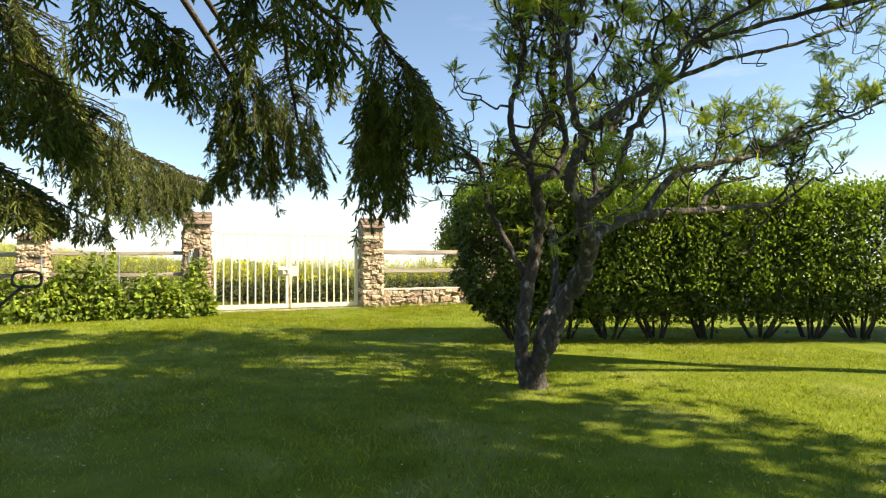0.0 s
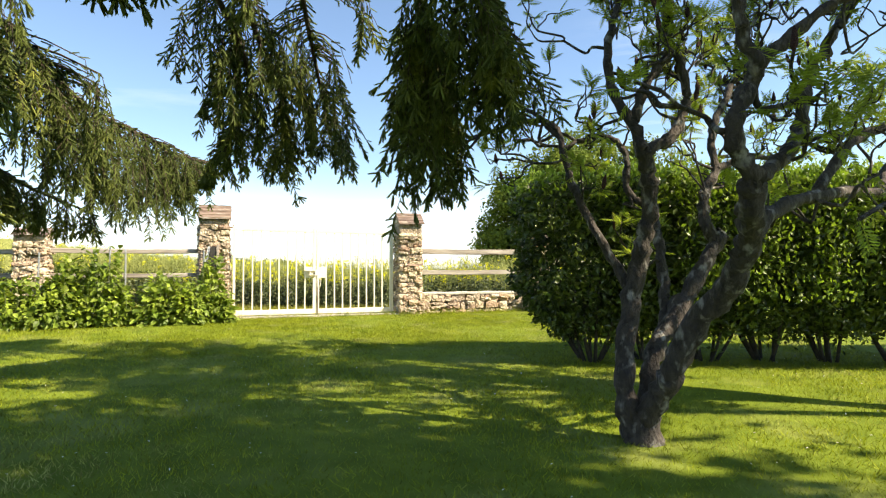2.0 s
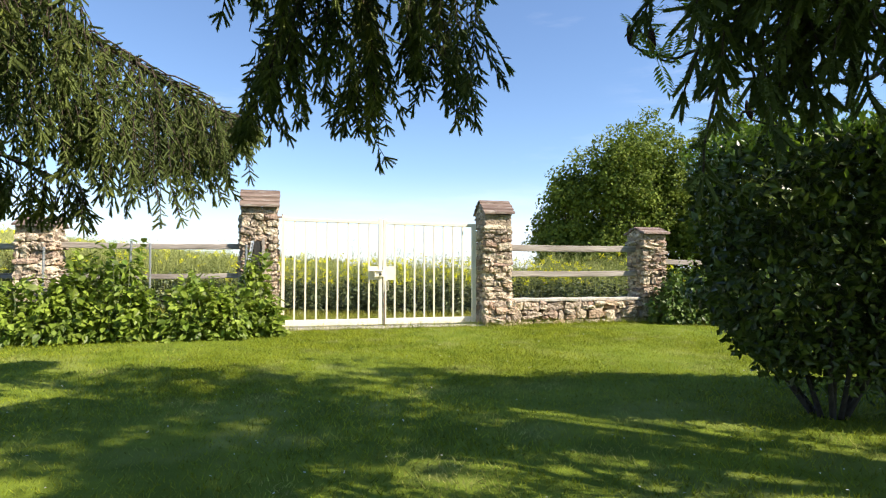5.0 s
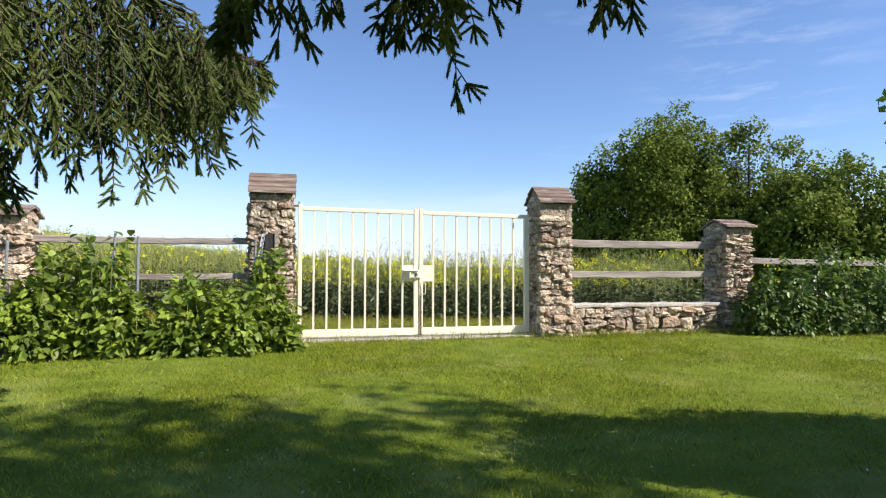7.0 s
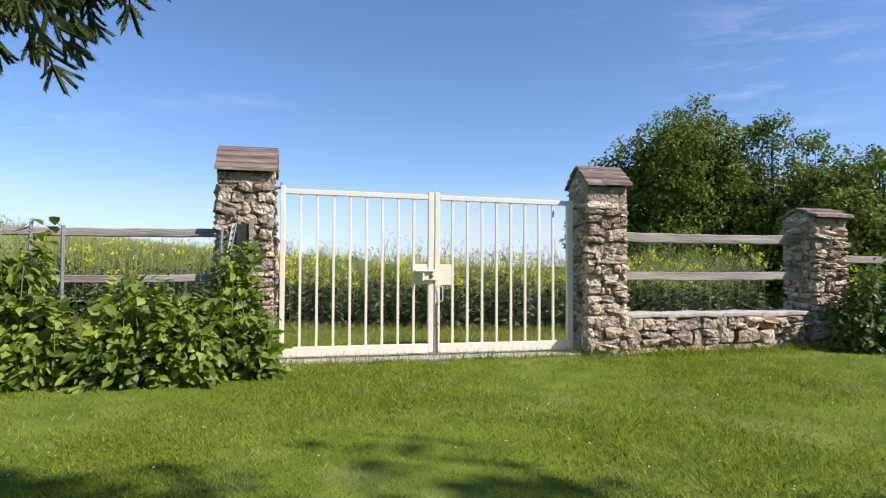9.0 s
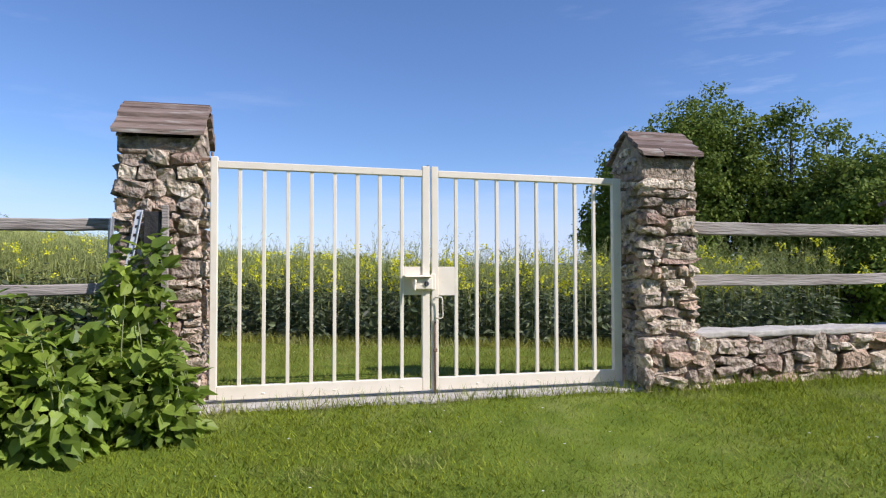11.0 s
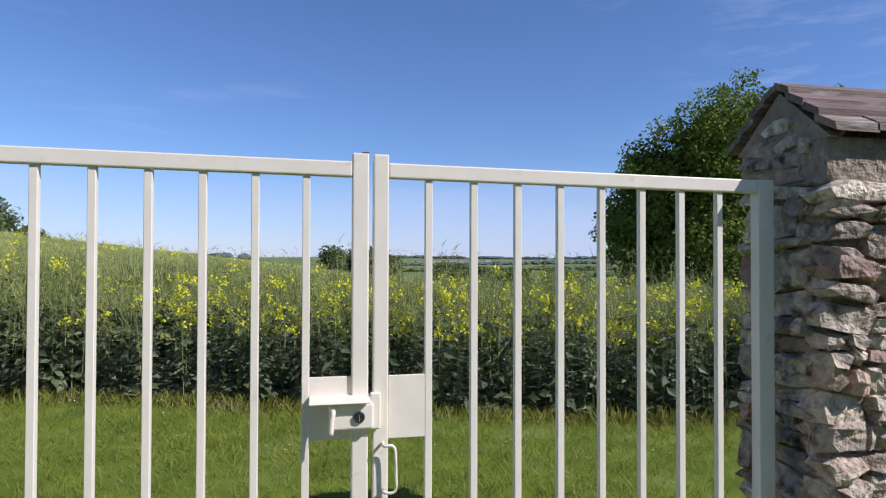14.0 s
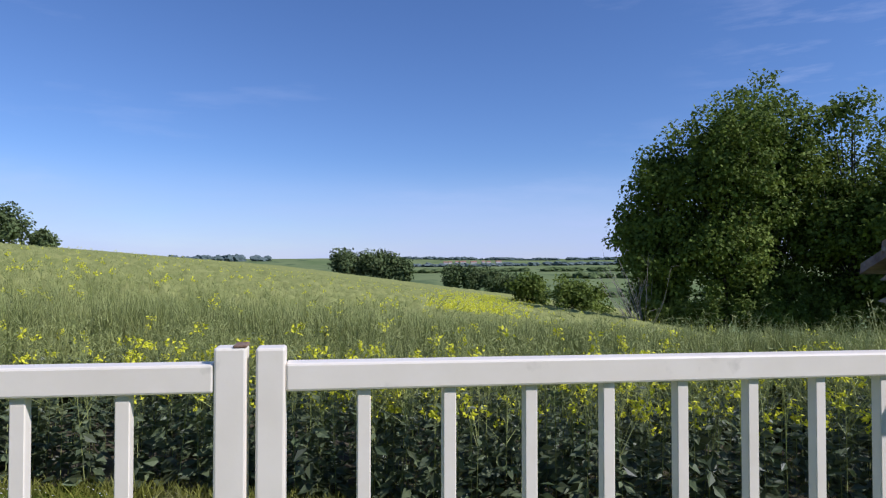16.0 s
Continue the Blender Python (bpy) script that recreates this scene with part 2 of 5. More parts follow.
def mesh_of(name, verts, faces, mats, smooth=False, index=None):
    """A mesh from an array of corners and one array (or several) of faces."""
    me = bpy.data.meshes.new(name)
    verts = np.asarray(verts, np.float32)
    groups = faces if isinstance(faces, list) else [faces]
    groups = [np.asarray(f, np.int32) for f in groups if len(f)]
    loops = np.concatenate([f.ravel() for f in groups])
    sizes = np.concatenate([np.full(len(f), f.shape[1], np.int32) for f in groups])
    me.vertices.add(len(verts))
    me.vertices.foreach_set("co", verts.ravel())
    me.loops.add(len(loops))
    me.loops.foreach_set("vertex_index", loops)
    me.polygons.add(len(sizes))
    me.polygons.foreach_set("loop_start", np.concatenate([[0], np.cumsum(sizes)[:-1]]).astype(np.int32))
    me.polygons.foreach_set("loop_total", sizes)
    me.polygons.foreach_set("use_smooth", np.full(len(sizes), smooth))
    if index is not None:
        me.polygons.foreach_set("material_index", np.asarray(index, np.int32))
    for m in mats if isinstance(mats, (list, tuple)) else [mats]:
        me.materials.append(m)
    me.update(calc_edges=True)
    return me


def thing(name, loc, label, category, group="", kind=""):
    ob = new(name)
    ob.empty_display_size = 0.1
    ob.location = loc
    PLACE[ob] = Vector(loc)
    return tagged(ob, label, category, group, kind)


def part(name, shape, mat, parent, label="", smooth=False):
    """One mesh under a thing or a part; the shape is in world places."""
    if isinstance(shape, bmesh.types.BMesh):
        me = bpy.data.meshes.new(name)
        off = PLACE.get(parent, Vector())
        bmesh.ops.translate(shape, verts=shape.verts, vec=-off)
        shape.to_mesh(me)
        shape.free()
        me.materials.append(mat)
        for p in me.polygons:
            p.use_smooth = smooth
    else:
        verts, faces = shape
        me = mesh_of(name, np.asarray(verts) - np.array(PLACE.get(parent, Vector())), faces, mat, smooth)
    ob = new(name, me)
    if parent:
        ob.parent = parent
        PLACE[ob] = PLACE.get(parent, Vector())
    if label:
        ob["label"] = label
    return ob


def box(x0, x1, y0, y1, z0, z1, bevel=0.004, bm=None, segments=1):
    bm = bm or bmesh.new()
    made = bmesh.ops.create_cube(bm, size=1.0)["verts"]
    bmesh.ops.scale(bm, verts=made, vec=(x1 - x0, y1 - y0, z1 - z0))
    bmesh.ops.translate(bm, verts=made, vec=((x0 + x1) / 2, (y0 + y1) / 2, (z0 + z1) / 2))
    if bevel:
        edges = list({e for v in made for e in v.link_edges})
        bmesh.ops.bevel(bm, geom=edges, offset=bevel, segments=segments, affect="EDGES", profile=0.5)
    return bm


def tube(points, radii, sides=7, wobble=0.0):
    """A tapered tube along points: corners and faces."""
    pts = np.asarray(points, float)
    n = len(pts)
    tang = np.gradient(pts, axis=0)
    tang /= np.linalg.norm(tang, axis=1)[:, None] + 1e-9
    ref = np.array([0.31, 0.87, 0.38]) if abs(tang[0][2]) > 0.5 else np.array([0.0, 0.0, 1.0])
    a = np.cross(tang, ref)
    a /= np.linalg.norm(a, axis=1)[:, None] + 1e-9
    b = np.cross(tang, a)
    ang = np.arange(sides) * 2 * np.pi / sides
    r = np.asarray(radii, float)[:, None] * (1 + wobble * rng.standard_normal((n, sides)))
    ring = pts[:, None] + r[..., None] * (np.cos(ang)[None, :, None] * a[:, None] + np.sin(ang)[None, :, None] * b[:, None])
    i = np.arange(n - 1)[:, None] * sides
    j = np.arange(sides)[None]
    k = (j + 1) % sides
    quads = np.stack([i + j, i + k, i + k + sides, i + j + sides], -1).reshape(-1, 4)
    caps = np.stack([np.arange(sides)[::-1], np.arange(sides) + (n - 1) * sides])
    return ring.reshape(-1, 3), [quads, caps]


def join(pieces):
    """Joins several (corners, list of face arrays) into one."""
    verts, faces, at = [], {}, 0
    for v, fs in pieces:
        v = np.asarray(v)
        for f in fs if isinstance(fs, list) else [fs]:
            if len(f):
                faces.setdefault(np.asarray(f).shape[1], []).append(np.asarray(f) + at)
        verts.append(v)
        at += len(v)
    return np.concatenate(verts), [np.concatenate(f) for f in faces.values()]


def smooth_line(points, steps=5):
    """A rounded line through the points."""
    p = np.asarray(points, float)
    p = np.concatenate([[2 * p[0] - p[1]], p, [2 * p[-1] - p[-2]]])
    out = []
    for i in range(1, len(p) - 2):
        for s in np.arange(steps) / steps:
            out.append(0.5 * (2 * p[i] + (p[i + 1] - p[i - 1]) * s + (2 * p[i - 1] - 5 * p[i] + 4 * p[i + 1] - p[i + 2]) * s ** 2
                              + (3 * p[i] - p[i - 1] - 3 * p[i + 1] + p[i + 2]) * s ** 3))
    return np.array(out + [p[-2]])


def unit(v):
    return v / (np.linalg.norm(v, axis=-1, keepdims=True) + 1e-9)


def scatter(shape, pos, along, normal, size):
    """Copies of a small shape (corners in length, width, height) at places, turned and sized: joined corners and faces."""
    v, f = shape
    x = unit(np.asarray(along, float))
    z = unit(np.asarray(normal, float) - (np.asarray(normal, float) * x).sum(-1, keepdims=True) * x)
    y = np.cross(z, x)
    size = np.asarray(size, float)
    size = size[:, None] * np.ones(3) if size.ndim == 1 else size
    out = pos[:, None] + (v[None, :, 0, None] * size[:, None, 0, None] * x[:, None] + v[None, :, 1, None] * size[:, None, 1, None] * y[:, None]
                          + v[None, :, 2, None] * size[:, None, 2, None] * z[:, None])
    faces = (f[None] + (np.arange(len(pos)) * len(v))[:, None, None]).reshape(-1, f.shape[1])
    return out.reshape(-1, 3), [faces]


LEAF = (np.array([(0, 0, 0), (0.45, 0.27, 0.06), (1, 0, -0.05), (0.45, -0.27, 0.06)], float), np.array([(0, 2, 1), (0, 3, 2)]))
OVATE = (np.array([(0, 0, 0), (0.2, 0.3, 0.05), (0.6, 0.3, 0.03), (1, 0, -0.12), (0.6, -0.3, 0.03), (0.2, -0.3, 0.05), (0.4, 0, -0.03)], float),
         np.array([(0, 6, 1), (1, 6, 2), (2, 6, 3), (3, 6, 4), (4, 6, 5), (5, 6, 0)]))


def ball_dirs(n, up=0.0):
    v = rng.standard_normal((n, 3))
    v[:, 2] += up
    return unit(v)


# ---------- the ground ----------
def step(a, b, x):
    s = np.clip((x - a) / (b - a), 0, 1)
    return s * s * (3 - 2 * s)


def terrain(x, y):
    """Height of the ground: the lawn falls away from the gate, the field tilts down to one side, a valley and hills lie beyond."""
    x, y = np.asarray(x, float), np.asarray(y, float)
    lawn = 0.033 * np.clip(y, -18, 0)
    tilt = np.where(x > -15, -0.13 * x, 1.95 - 0.085 * (x + 15))
    plane = step(0.5, 16, y) * np.clip(tilt, -34, 40) - 0.0143 * np.clip(y, 0, 400)
    d = np.hypot(x, y)
    far = np.interp(d, [260, 650, 1500, 2500, 3200, 4500], [-20, -36, -27, -10, 5, 12])
    far = far + 6 * np.sin(x * 0.0031 + 1) * np.sin(y * 0.0023) * step(800, 2500, d)
    w = step(250, 640, d) * (y > 0)
    return lawn + np.where(w > 0, (1 - w) * plane + w * far, plane)


def crop_edge(x):
    return np.interp(x, [-6, -2, 0, 1.6, 2.6, 4, 6, 9], [6.0, 5.2, 4.8, 4.3, 3.85, 3.4, 2.9, 2.2])


def in_field(x, y):
    return (y > crop_edge(x)) & (np.hypot(x, y) < 262) & (x < 7 + 0.5 * y) & (x > -170)


near = np.arange(-24, 24.01, 0.5)
grow = 24 * 1.13 ** np.arange(1, 43)
gx = np.concatenate([-grow[::-1], near, grow])
gy = gx.copy()
mx, my = np.meshgrid(gx, gy)
mz = terrain(mx, my)
mz += 0.012 * np.sin(mx * 1.7 + 0.4) * np.sin(my * 1.3) * (my < 5) * (np.abs(my) < 24) * (np.abs(mx) < 24)
rows_n, cols_n = mx.shape
i = (np.arange(rows_n - 1)[:, None] * cols_n + np.arange(cols_n - 1)[None]).ravel()
quads = np.stack([i, i + 1, i + 1 + cols_n, i + cols_n], -1)
cx, cy = (mx[:-1, :-1] + mx[1:, 1:]).ravel() / 2, (my[:-1, :-1] + my[1:, 1:]).ravel() / 2
which = np.where(in_field(cx, cy), 1, np.where(np.hypot(cx, cy) > 120, 2, 0))
ground = new("ground", mesh_of("ground", np.stack([mx, my, mz], -1).reshape(-1, 3), quads, [LAWN, SOIL, FARLAND], True, which))
tagged(ground, "mown garden lawn running out into fields and low hills", "lawn", kind="structure")

# ---------- the gate ----------
def sag(x):
    return -0.012 * x


def gate_leaf(name, x0, x1, hinge_left):
    """One leaf of the gate: two stiles, two rails, eight upright bars."""
    leaf = thing(name, (x0 if hinge_left else x1, 0, 0.05), "cream painted steel gate leaf with upright square bars, closed", "gate", "leaves of the gate")
    w, d = 0.052, 0.026
    wl_, wr_ = (0.052, 0.060) if hinge_left else (0.056, 0.075)
    for a, b, tall in ((x0, x0 + wl_, 1.872 + sag(x0)), (x1 - wr_, x1, (1.874 if hinge_left else 1.845) + sag(x1))):
        part("stile", box(a, b, -d, d, 0.055, tall, 0.005, segments=2), PAINT, leaf)
    a, b = x0 + wl_, x1 - wr_
    bm = box(a, b, -d + 0.002, d - 0.002, 1.787, 1.842, 0.005, segments=2)
    for v in bm.verts:
        v.co.z += sag(v.co.x)
    part("top_rail", bm, PAINT, leaf)
    part("bottom_rail", box(a, b, -d + 0.001, d - 0.001, 0.05, 0.152, 0.005, segments=2), PAINT, leaf)
    first, gap = (0.186, 0.1768) if hinge_left else (1.872, 0.1750)
    for k in range(1, 9):
        c = first + gap * (k - 1)
        part("bar", box(c - 0.0135, c + 0.0135, -0.0135, 0.0135, 0.148, 1.792 + sag(c), 0.002), PAINT, leaf)
        if k in (2, 5, 8):  # weld beads on the bottom rail
            part("weld", box(c - 0.012, c + 0.012, -0.030, -0.022, 0.085, 0.097, 0.003), PAINT, leaf)
    return leaf


left_leaf = gate_leaf("gate_leaf", -0.024, 1.647, True)
right_leaf = gate_leaf("gate_leaf", 1.664, 3.345, False)
# lock of the left leaf: a plate, a rain hood, a box with a round cylinder
part("lock_plate", box(1.432, 1.600, -0.012, -0.006, 0.815, 1.042, 0.002), PAINT, left_leaf)
bm = box(1.436, 1.652, -0.10, -0.006, 0.968, 0.976, 0.003)
for v in bm.verts:
    v.co.z -= 0.16 * max(0, -v.co.y - 0.04)
part("lock_hood", bm, PAINT, left_leaf)
lock_box = part("lock_box", box(1.506, 1.662, -0.066, -0.012, 0.862, 0.952, 0.006, segments=2), PAINT, left_leaf)
bm = bmesh.new()
bmesh.ops.create_cone(bm, cap_ends=True, segments=20, radius1=0.021, radius2=0.019, depth=0.012, matrix=pose(1.612, -0.07, 0.905, 90))
part("lock_cylinder", bm, DARKMETAL, lock_box, "dark round lock cylinder")
part("key_slot", box(1.6105, 1.6135, -0.0775, -0.0755, 0.892, 0.914, 0.0), ZINC, lock_box)
v, f = tube(smooth_line([(1.512, -0.06, 0.944), (1.520, -0.085, 0.930), (1.514, -0.088, 0.895), (1.512, -0.088, 0.852)], 4), [0.009, 0.009] + [0.010] * 11, 8)
part("lever_handle", (v, f), PAINT, lock_box, smooth=True)
# strike plate and pull handle of the right leaf
part("strike_plate", box(1.722, 1.885, -0.012, -0.006, 0.808, 1.040, 0.002), PAINT, right_leaf)
part("strike_box", box(1.652, 1.690, -0.050, -0.027, 0.855, 0.985, 0.004), PAINT, right_leaf)
loop = [(1.700, -0.03, 0.80), (1.702, -0.060, 0.795), (1.738, -0.066, 0.79), (1.744, -0.066, 0.70), (1.742, -0.064, 0.635), (1.705, -0.058, 0.628), (1.703, -0.03, 0.63)]
part("pull_handle", tube(smooth_line(loop, 4), [0.0055] * 25, 7), PAINT, right_leaf, smooth=True)
part("hinge_strap", box(-0.11, -0.020, -0.012, 0.012, 1.835, 1.862, 0.003), RUST, left_leaf, "rusty hinge strap")
part("hinge_pin", tube([(-0.016, 0, 1.86), (-0.016, 0, 1.905)], [0.011, 0.011], 8), RUST, left_leaf)
part("top_cap", box(1.622, 1.648, -0.026, 0.026, 1.853, 1.859, 0.002), RUST, left_leaf, "rusted cap on the stile")
part("hinge_strap", box(3.345, 3.47, -0.012, 0.012, 1.70, 1.726, 0.003), RUST, right_leaf, "rusty hinge strap")
part("drop_bolt", tube([(1.690, -0.034, 0.60), (1.690, -0.034, 0.02)], [0.008, 0.008], 8), RUST, right_leaf, "rusty drop bolt", True)
part("bolt_guide", box(1.676, 1.706, -0.046, -0.026, 0.36, 0.385, 0.003), RUST, right_leaf)

bm = box(-0.12, 3.50, -0.20, 0.22, -0.08, 0.022, 0.012, segments=2)
bmesh.ops.subdivide_edges(bm, edges=[e for e in bm.edges if e.calc_length() > 0.6], cuts=14)
for v in bm.verts:
    v.co.y += 0.02 * math.sin(v.co.x * 7) + 0.012 * math.sin(v.co.x * 23)
threshold = part("threshold", bm, CONCRETE, None)
tagged(threshold, "worn concrete sill under the gate", "threshold", kind="structure")


# ---------- masonry ----------
def stone_mesh(k):
    """A rough block, about one metre a side: a rounded, knocked-about cube."""
    r = random.Random(100 + k)
    bm = bmesh.new()
    bmesh.ops.create_cube(bm, size=1.0)
    bmesh.ops.subdivide_edges(bm, edges=bm.edges[:], cuts=1, use_grid_fill=True)
    for v in bm.verts:
        p = v.co
        edge = sum(abs(c) > 0.45 for c in p)
        p *= (1.0, 1.04, 0.93, 0.82)[edge]
        p += Vector([r.uniform(-0.13, 0.13) for _ in range(3)])
    me = bpy.data.meshes.new("stone")
    bmesh.ops.triangulate(bm, faces=bm.faces)
    bm.to_mesh(me)
    bm.free()
    me.materials.append(STONE)
    return me


STONES = [stone_mesh(k) for k in range(14)]


def lay(parent, face, a0, a1, z0, z1, plane, seed, depth=0.15, big=0.0, rough=0.024):
    """Courses of rubble on one face. face: 'f' looks to -y, 'b' to +y, 'l' to -x, 'r' to +x; plane: where the face lies."""
    r = random.Random(seed)
    z, base = z0, PLACE[parent]
    while z < z1 - 0.02:
        h = min(r.choice((0.05, 0.07, 0.10, 0.13, 0.17)) * r.uniform(0.9, 1.1) + big, z1 - z)
        if z1 - z - h < 0.05:
            h = z1 - z
        a = a0
        while a < a1 - 0.01:
            w = min(r.choice((0.07, 0.11, 0.16, 0.22, 0.30)) * r.uniform(0.85, 1.15) + big, a1 - a)
            if a1 - a - w < 0.08:
                w = a1 - a
            pieces = 1 if h < 0.12 or r.random() < 0.55 else 2
            for q in range(pieces):
                hh = h / pieces
                ob = new("stone", r.choice(STONES))
                ob.parent = parent
                out = r.uniform(-rough, rough)
                mid, zc = a + w / 2, z + hh * (q + 0.5) + r.uniform(-0.012, 0.012)
                sx = {"f": (mid, plane + depth / 2 - 0.02 + out), "b": (mid, plane - depth / 2 + out), "l": (plane + depth / 2 - 0.02 + out, mid), "r": (plane - depth / 2 + 0.02 + out, mid)}[face]
                size = (w * r.uniform(0.86, 1.1), depth * r.uniform(0.9, 1.15), hh * r.uniform(0.84, 1.12))
                turn = 0 if face in "fb" else 90
                ob.matrix_basis = Matrix.LocRotScale(Vector((sx[0], sx[1], zc)) - base, Euler((r.uniform(-0.08, 0.08), r.uniform(-0.2, 0.2), radians(turn) + r.uniform(-0.06, 0.06) + math.pi * r.randrange(2))), Vector(size))
            a += w
        z += h


def cap_roof(parent, x0, x1, y0, y1, z_eave, z_ridge, courses=4, board=SHINGLE, seed=1, thick=0.034):
    """A small pitched roof with its ridge along x: stepped courses of boards on both slopes."""
    r = random.Random(seed)
    ym = (y0 + y1) / 2
    for side in (-1, 1):
        ye = y0 if side < 0 else y1
        for k in range(courses):
            s0, s1 = k / courses, (k + 1.25) / courses
            s1 = min(s1, 1.0)
            ya, yb = ye + (ym - ye) * s0, ye + (ym - ye) * s1
            za, zb = z_eave + (z_ridge - z_eave) * s0, z_eave + (z_ridge - z_eave) * s1
            splits = [x0] + ([x0 + (x1 - x0) * r.uniform(0.3, 0.7)] if r.random() < 0.2 else []) + [x1]
            for a, b in zip(splits, splits[1:]):
                j = r.uniform(-0.006, 0.006)
                bm = bmesh.new()
                lift = thick * 0.85
                pts = [(ya - side * 0.0, za + lift), (ya, za + lift + thick), (yb, zb + thick), (yb, zb)]
                ring0 = [bm.verts.new((a + r.uniform(-0.008, 0.008), y, z + j)) for y, z in pts]
                ring1 = [bm.verts.new((b - 0.002 + r.uniform(-0.008, 0.008), y, z + j + r.uniform(-0.004, 0.004))) for y, z in pts]
                for q in range(4):
                    bm.faces.new((ring0[q], ring0[(q + 1) % 4], ring1[(q + 1) % 4], ring1[q]))
                bm.faces.new(ring0[::-1])
                bm.faces.new(ring1)
                bmesh.ops.recalc_face_normals(bm, faces=bm.faces)
                part("shingle", bm, board, parent)
    part("ridge_board", box(x0 + 0.005, x1 - 0.005, ym - 0.035, ym + 0.035, z_ridge + 0.002, z_ridge + 0.026, 0.008), board, parent)


def gable(x, y0, y1, z0, z1, thick):
    bm = bmesh.new()
    ym = (y0 + y1) / 2
    a = [bm.verts.new((x, y, z)) for y, z in ((y0, z0), (y1, z0), (ym, z1))]
    b = [bm.verts.new((x + thick, y, z)) for y, z in ((y0, z0), (y1, z0), (ym, z1))]
    bm.faces.new(a)
    bm.faces.new(b[::-1])
    for q in range(3):
        bm.faces.new((a[q], b[q], b[(q + 1) % 3], a[(q + 1) % 3]))
    bmesh.ops.recalc_face_normals(bm, faces=bm.faces)
    return bm


def pillar(x0, x1, y0, y1, z0, z1, label, seed, z_ridge, courses=4, board=SHINGLE, eave=0.06, plinth=0.0, group="stone pillars"):
    ob = thing("stone_pillar", ((x0 + x1) / 2, (y0 + y1) / 2, z0), label, "pillar", group)
    ins = 0.042
    part("core", box(x0 + ins, x1 - ins, y0 + ins, y1 - ins, z0 - 0.1, z1, 0.01), MORTAR, ob, "lime mortar")
    neck = 0.17 if plinth else 0.10
    lay(ob, "f", x0, x1, z0 - 0.04, z1 - neck, y0, seed)
    lay(ob, "l", y0 + 0.09, y1 - 0.02, z0 - 0.04, z1 - neck, x0, seed + 1)
    lay(ob, "r", y0 + 0.09, y1 - 0.02, z0 - 0.04, z1 - neck, x1, seed + 2)
    if plinth:
        lay(ob, "f", x0 - 0.03, x1 + 0.06, z0 - 0.05, z0 + plinth, y0 - 0.04, seed + 5, big=0.02)
    # mortared neck under the roof, with a few stones showing
    part("neck", box(x0 + 0.012, x1 - 0.012, y0 + 0.01, y1 - 0.01, z1 - neck - 0.01, z1 + 0.012, 0.015, segments=2), MORTAR, ob, "mortar neck under the roof")
    lay(ob, "f", x0 + 0.30, x0 + 0.52, z1 - 0.095, z1 - 0.01, y0 + 0.02, seed + 7, rough=0.004)
    if plinth:
        lay(ob, "l", y0 + 0.10, y1 - 0.04, z1 - neck + 0.01, z1 - 0.01, x0 + 0.022, seed + 6, depth=0.09, rough=0.012)
    rise = (z_ridge - z1) / 3
    for q in range(2 if z_ridge - z1 > 0.2 else 1):
        inset = 0.09 + 0.09 * q
        lay(ob, "l", y0 + inset, y1 - inset, z1 - 0.03 + q * rise, z1 + 0.04 + q * rise, x0 + 0.012, seed + 8 + q, depth=0.07, rough=0.006)
        lay(ob, "r", y0 + inset, y1 - inset, z1 - 0.03 + q * rise, z1 + 0.04 + q * rise, x1 - 0.012, seed + 12 + q, depth=0.07, rough=0.006)
    for xx in (x0 + 0.01, x1 - 0.05):
        part("gable", gable(xx, y0 - 0.01, y1 + 0.01, z1 + 0.006, z_ridge - 0.012, 0.04), MORTAR, ob)
    cap_roof(ob, x0 - 0.012, x1 + 0.03, y0 - eave, y1 + eave, z1 - 0.01, z_ridge, courses, board, seed)
    return ob


pillar_left = pillar(-0.675, -0.085, -0.06, 0.46, -0.02, 1.985, "rubble limestone gate pillar with a brown pitched roof, beside green shrubs", 11, 2.27)
pillar_right = pillar(3.440, 3.978, -0.20, 0.33, -0.03, 1.955, "rubble limestone gate pillar with a brown pitched roof, beside a low wall", 31, 2.212, plinth=0.46)
pillar_low = pillar(6.68, 7.21, -0.15, 0.42, -0.14, 1.66, "lower rubble stone pillar with a flat slab cap, grown round with vine", 51, 1.79, 2, SLATE, 0.07)
pillar_far = pillar(-3.79, -3.26, -0.20, 0.35, -0.03, 1.60, "rubble stone pillar among shrubs and spruce twigs", 71, 1.74, 2, SLATE, 0.06)

low_wall = new("wall_low")
PLACE[low_wall] = Vector((5.3, 0, -0.06))
low_wall.location = PLACE[low_wall]
tagged(low_wall, "low rubble stone wall with a pale concrete coping", "wall", kind="structure")
part("core", box(4.0, 6.65, -0.035, 0.22, -0.2, 0.41, 0.01), MORTAR, low_wall)
lay(low_wall, "f", 4.06, 6.70, -0.13, 0.405, -0.11, 91, big=0.05, rough=0.028)
bm = box(3.99, 6.66, -0.10, 0.24, 0.405, 0.462, 0.014, segments=2)
bmesh.ops.subdivide_edges(bm, edges=[e for e in bm.edges if e.calc_length() > 1.0], cuts=20)
for v in bm.verts:
    v.co.z += 0.006 * math.sin(v.co.x * 9) + 0.004 * math.sin(v.co.x * 31 + v.co.y * 20)
    v.co.y += 0.007 * math.sin(v.co.x * 13 + 1)
part("coping", bm, CONCRETE, low_wall, "pale concrete coping")


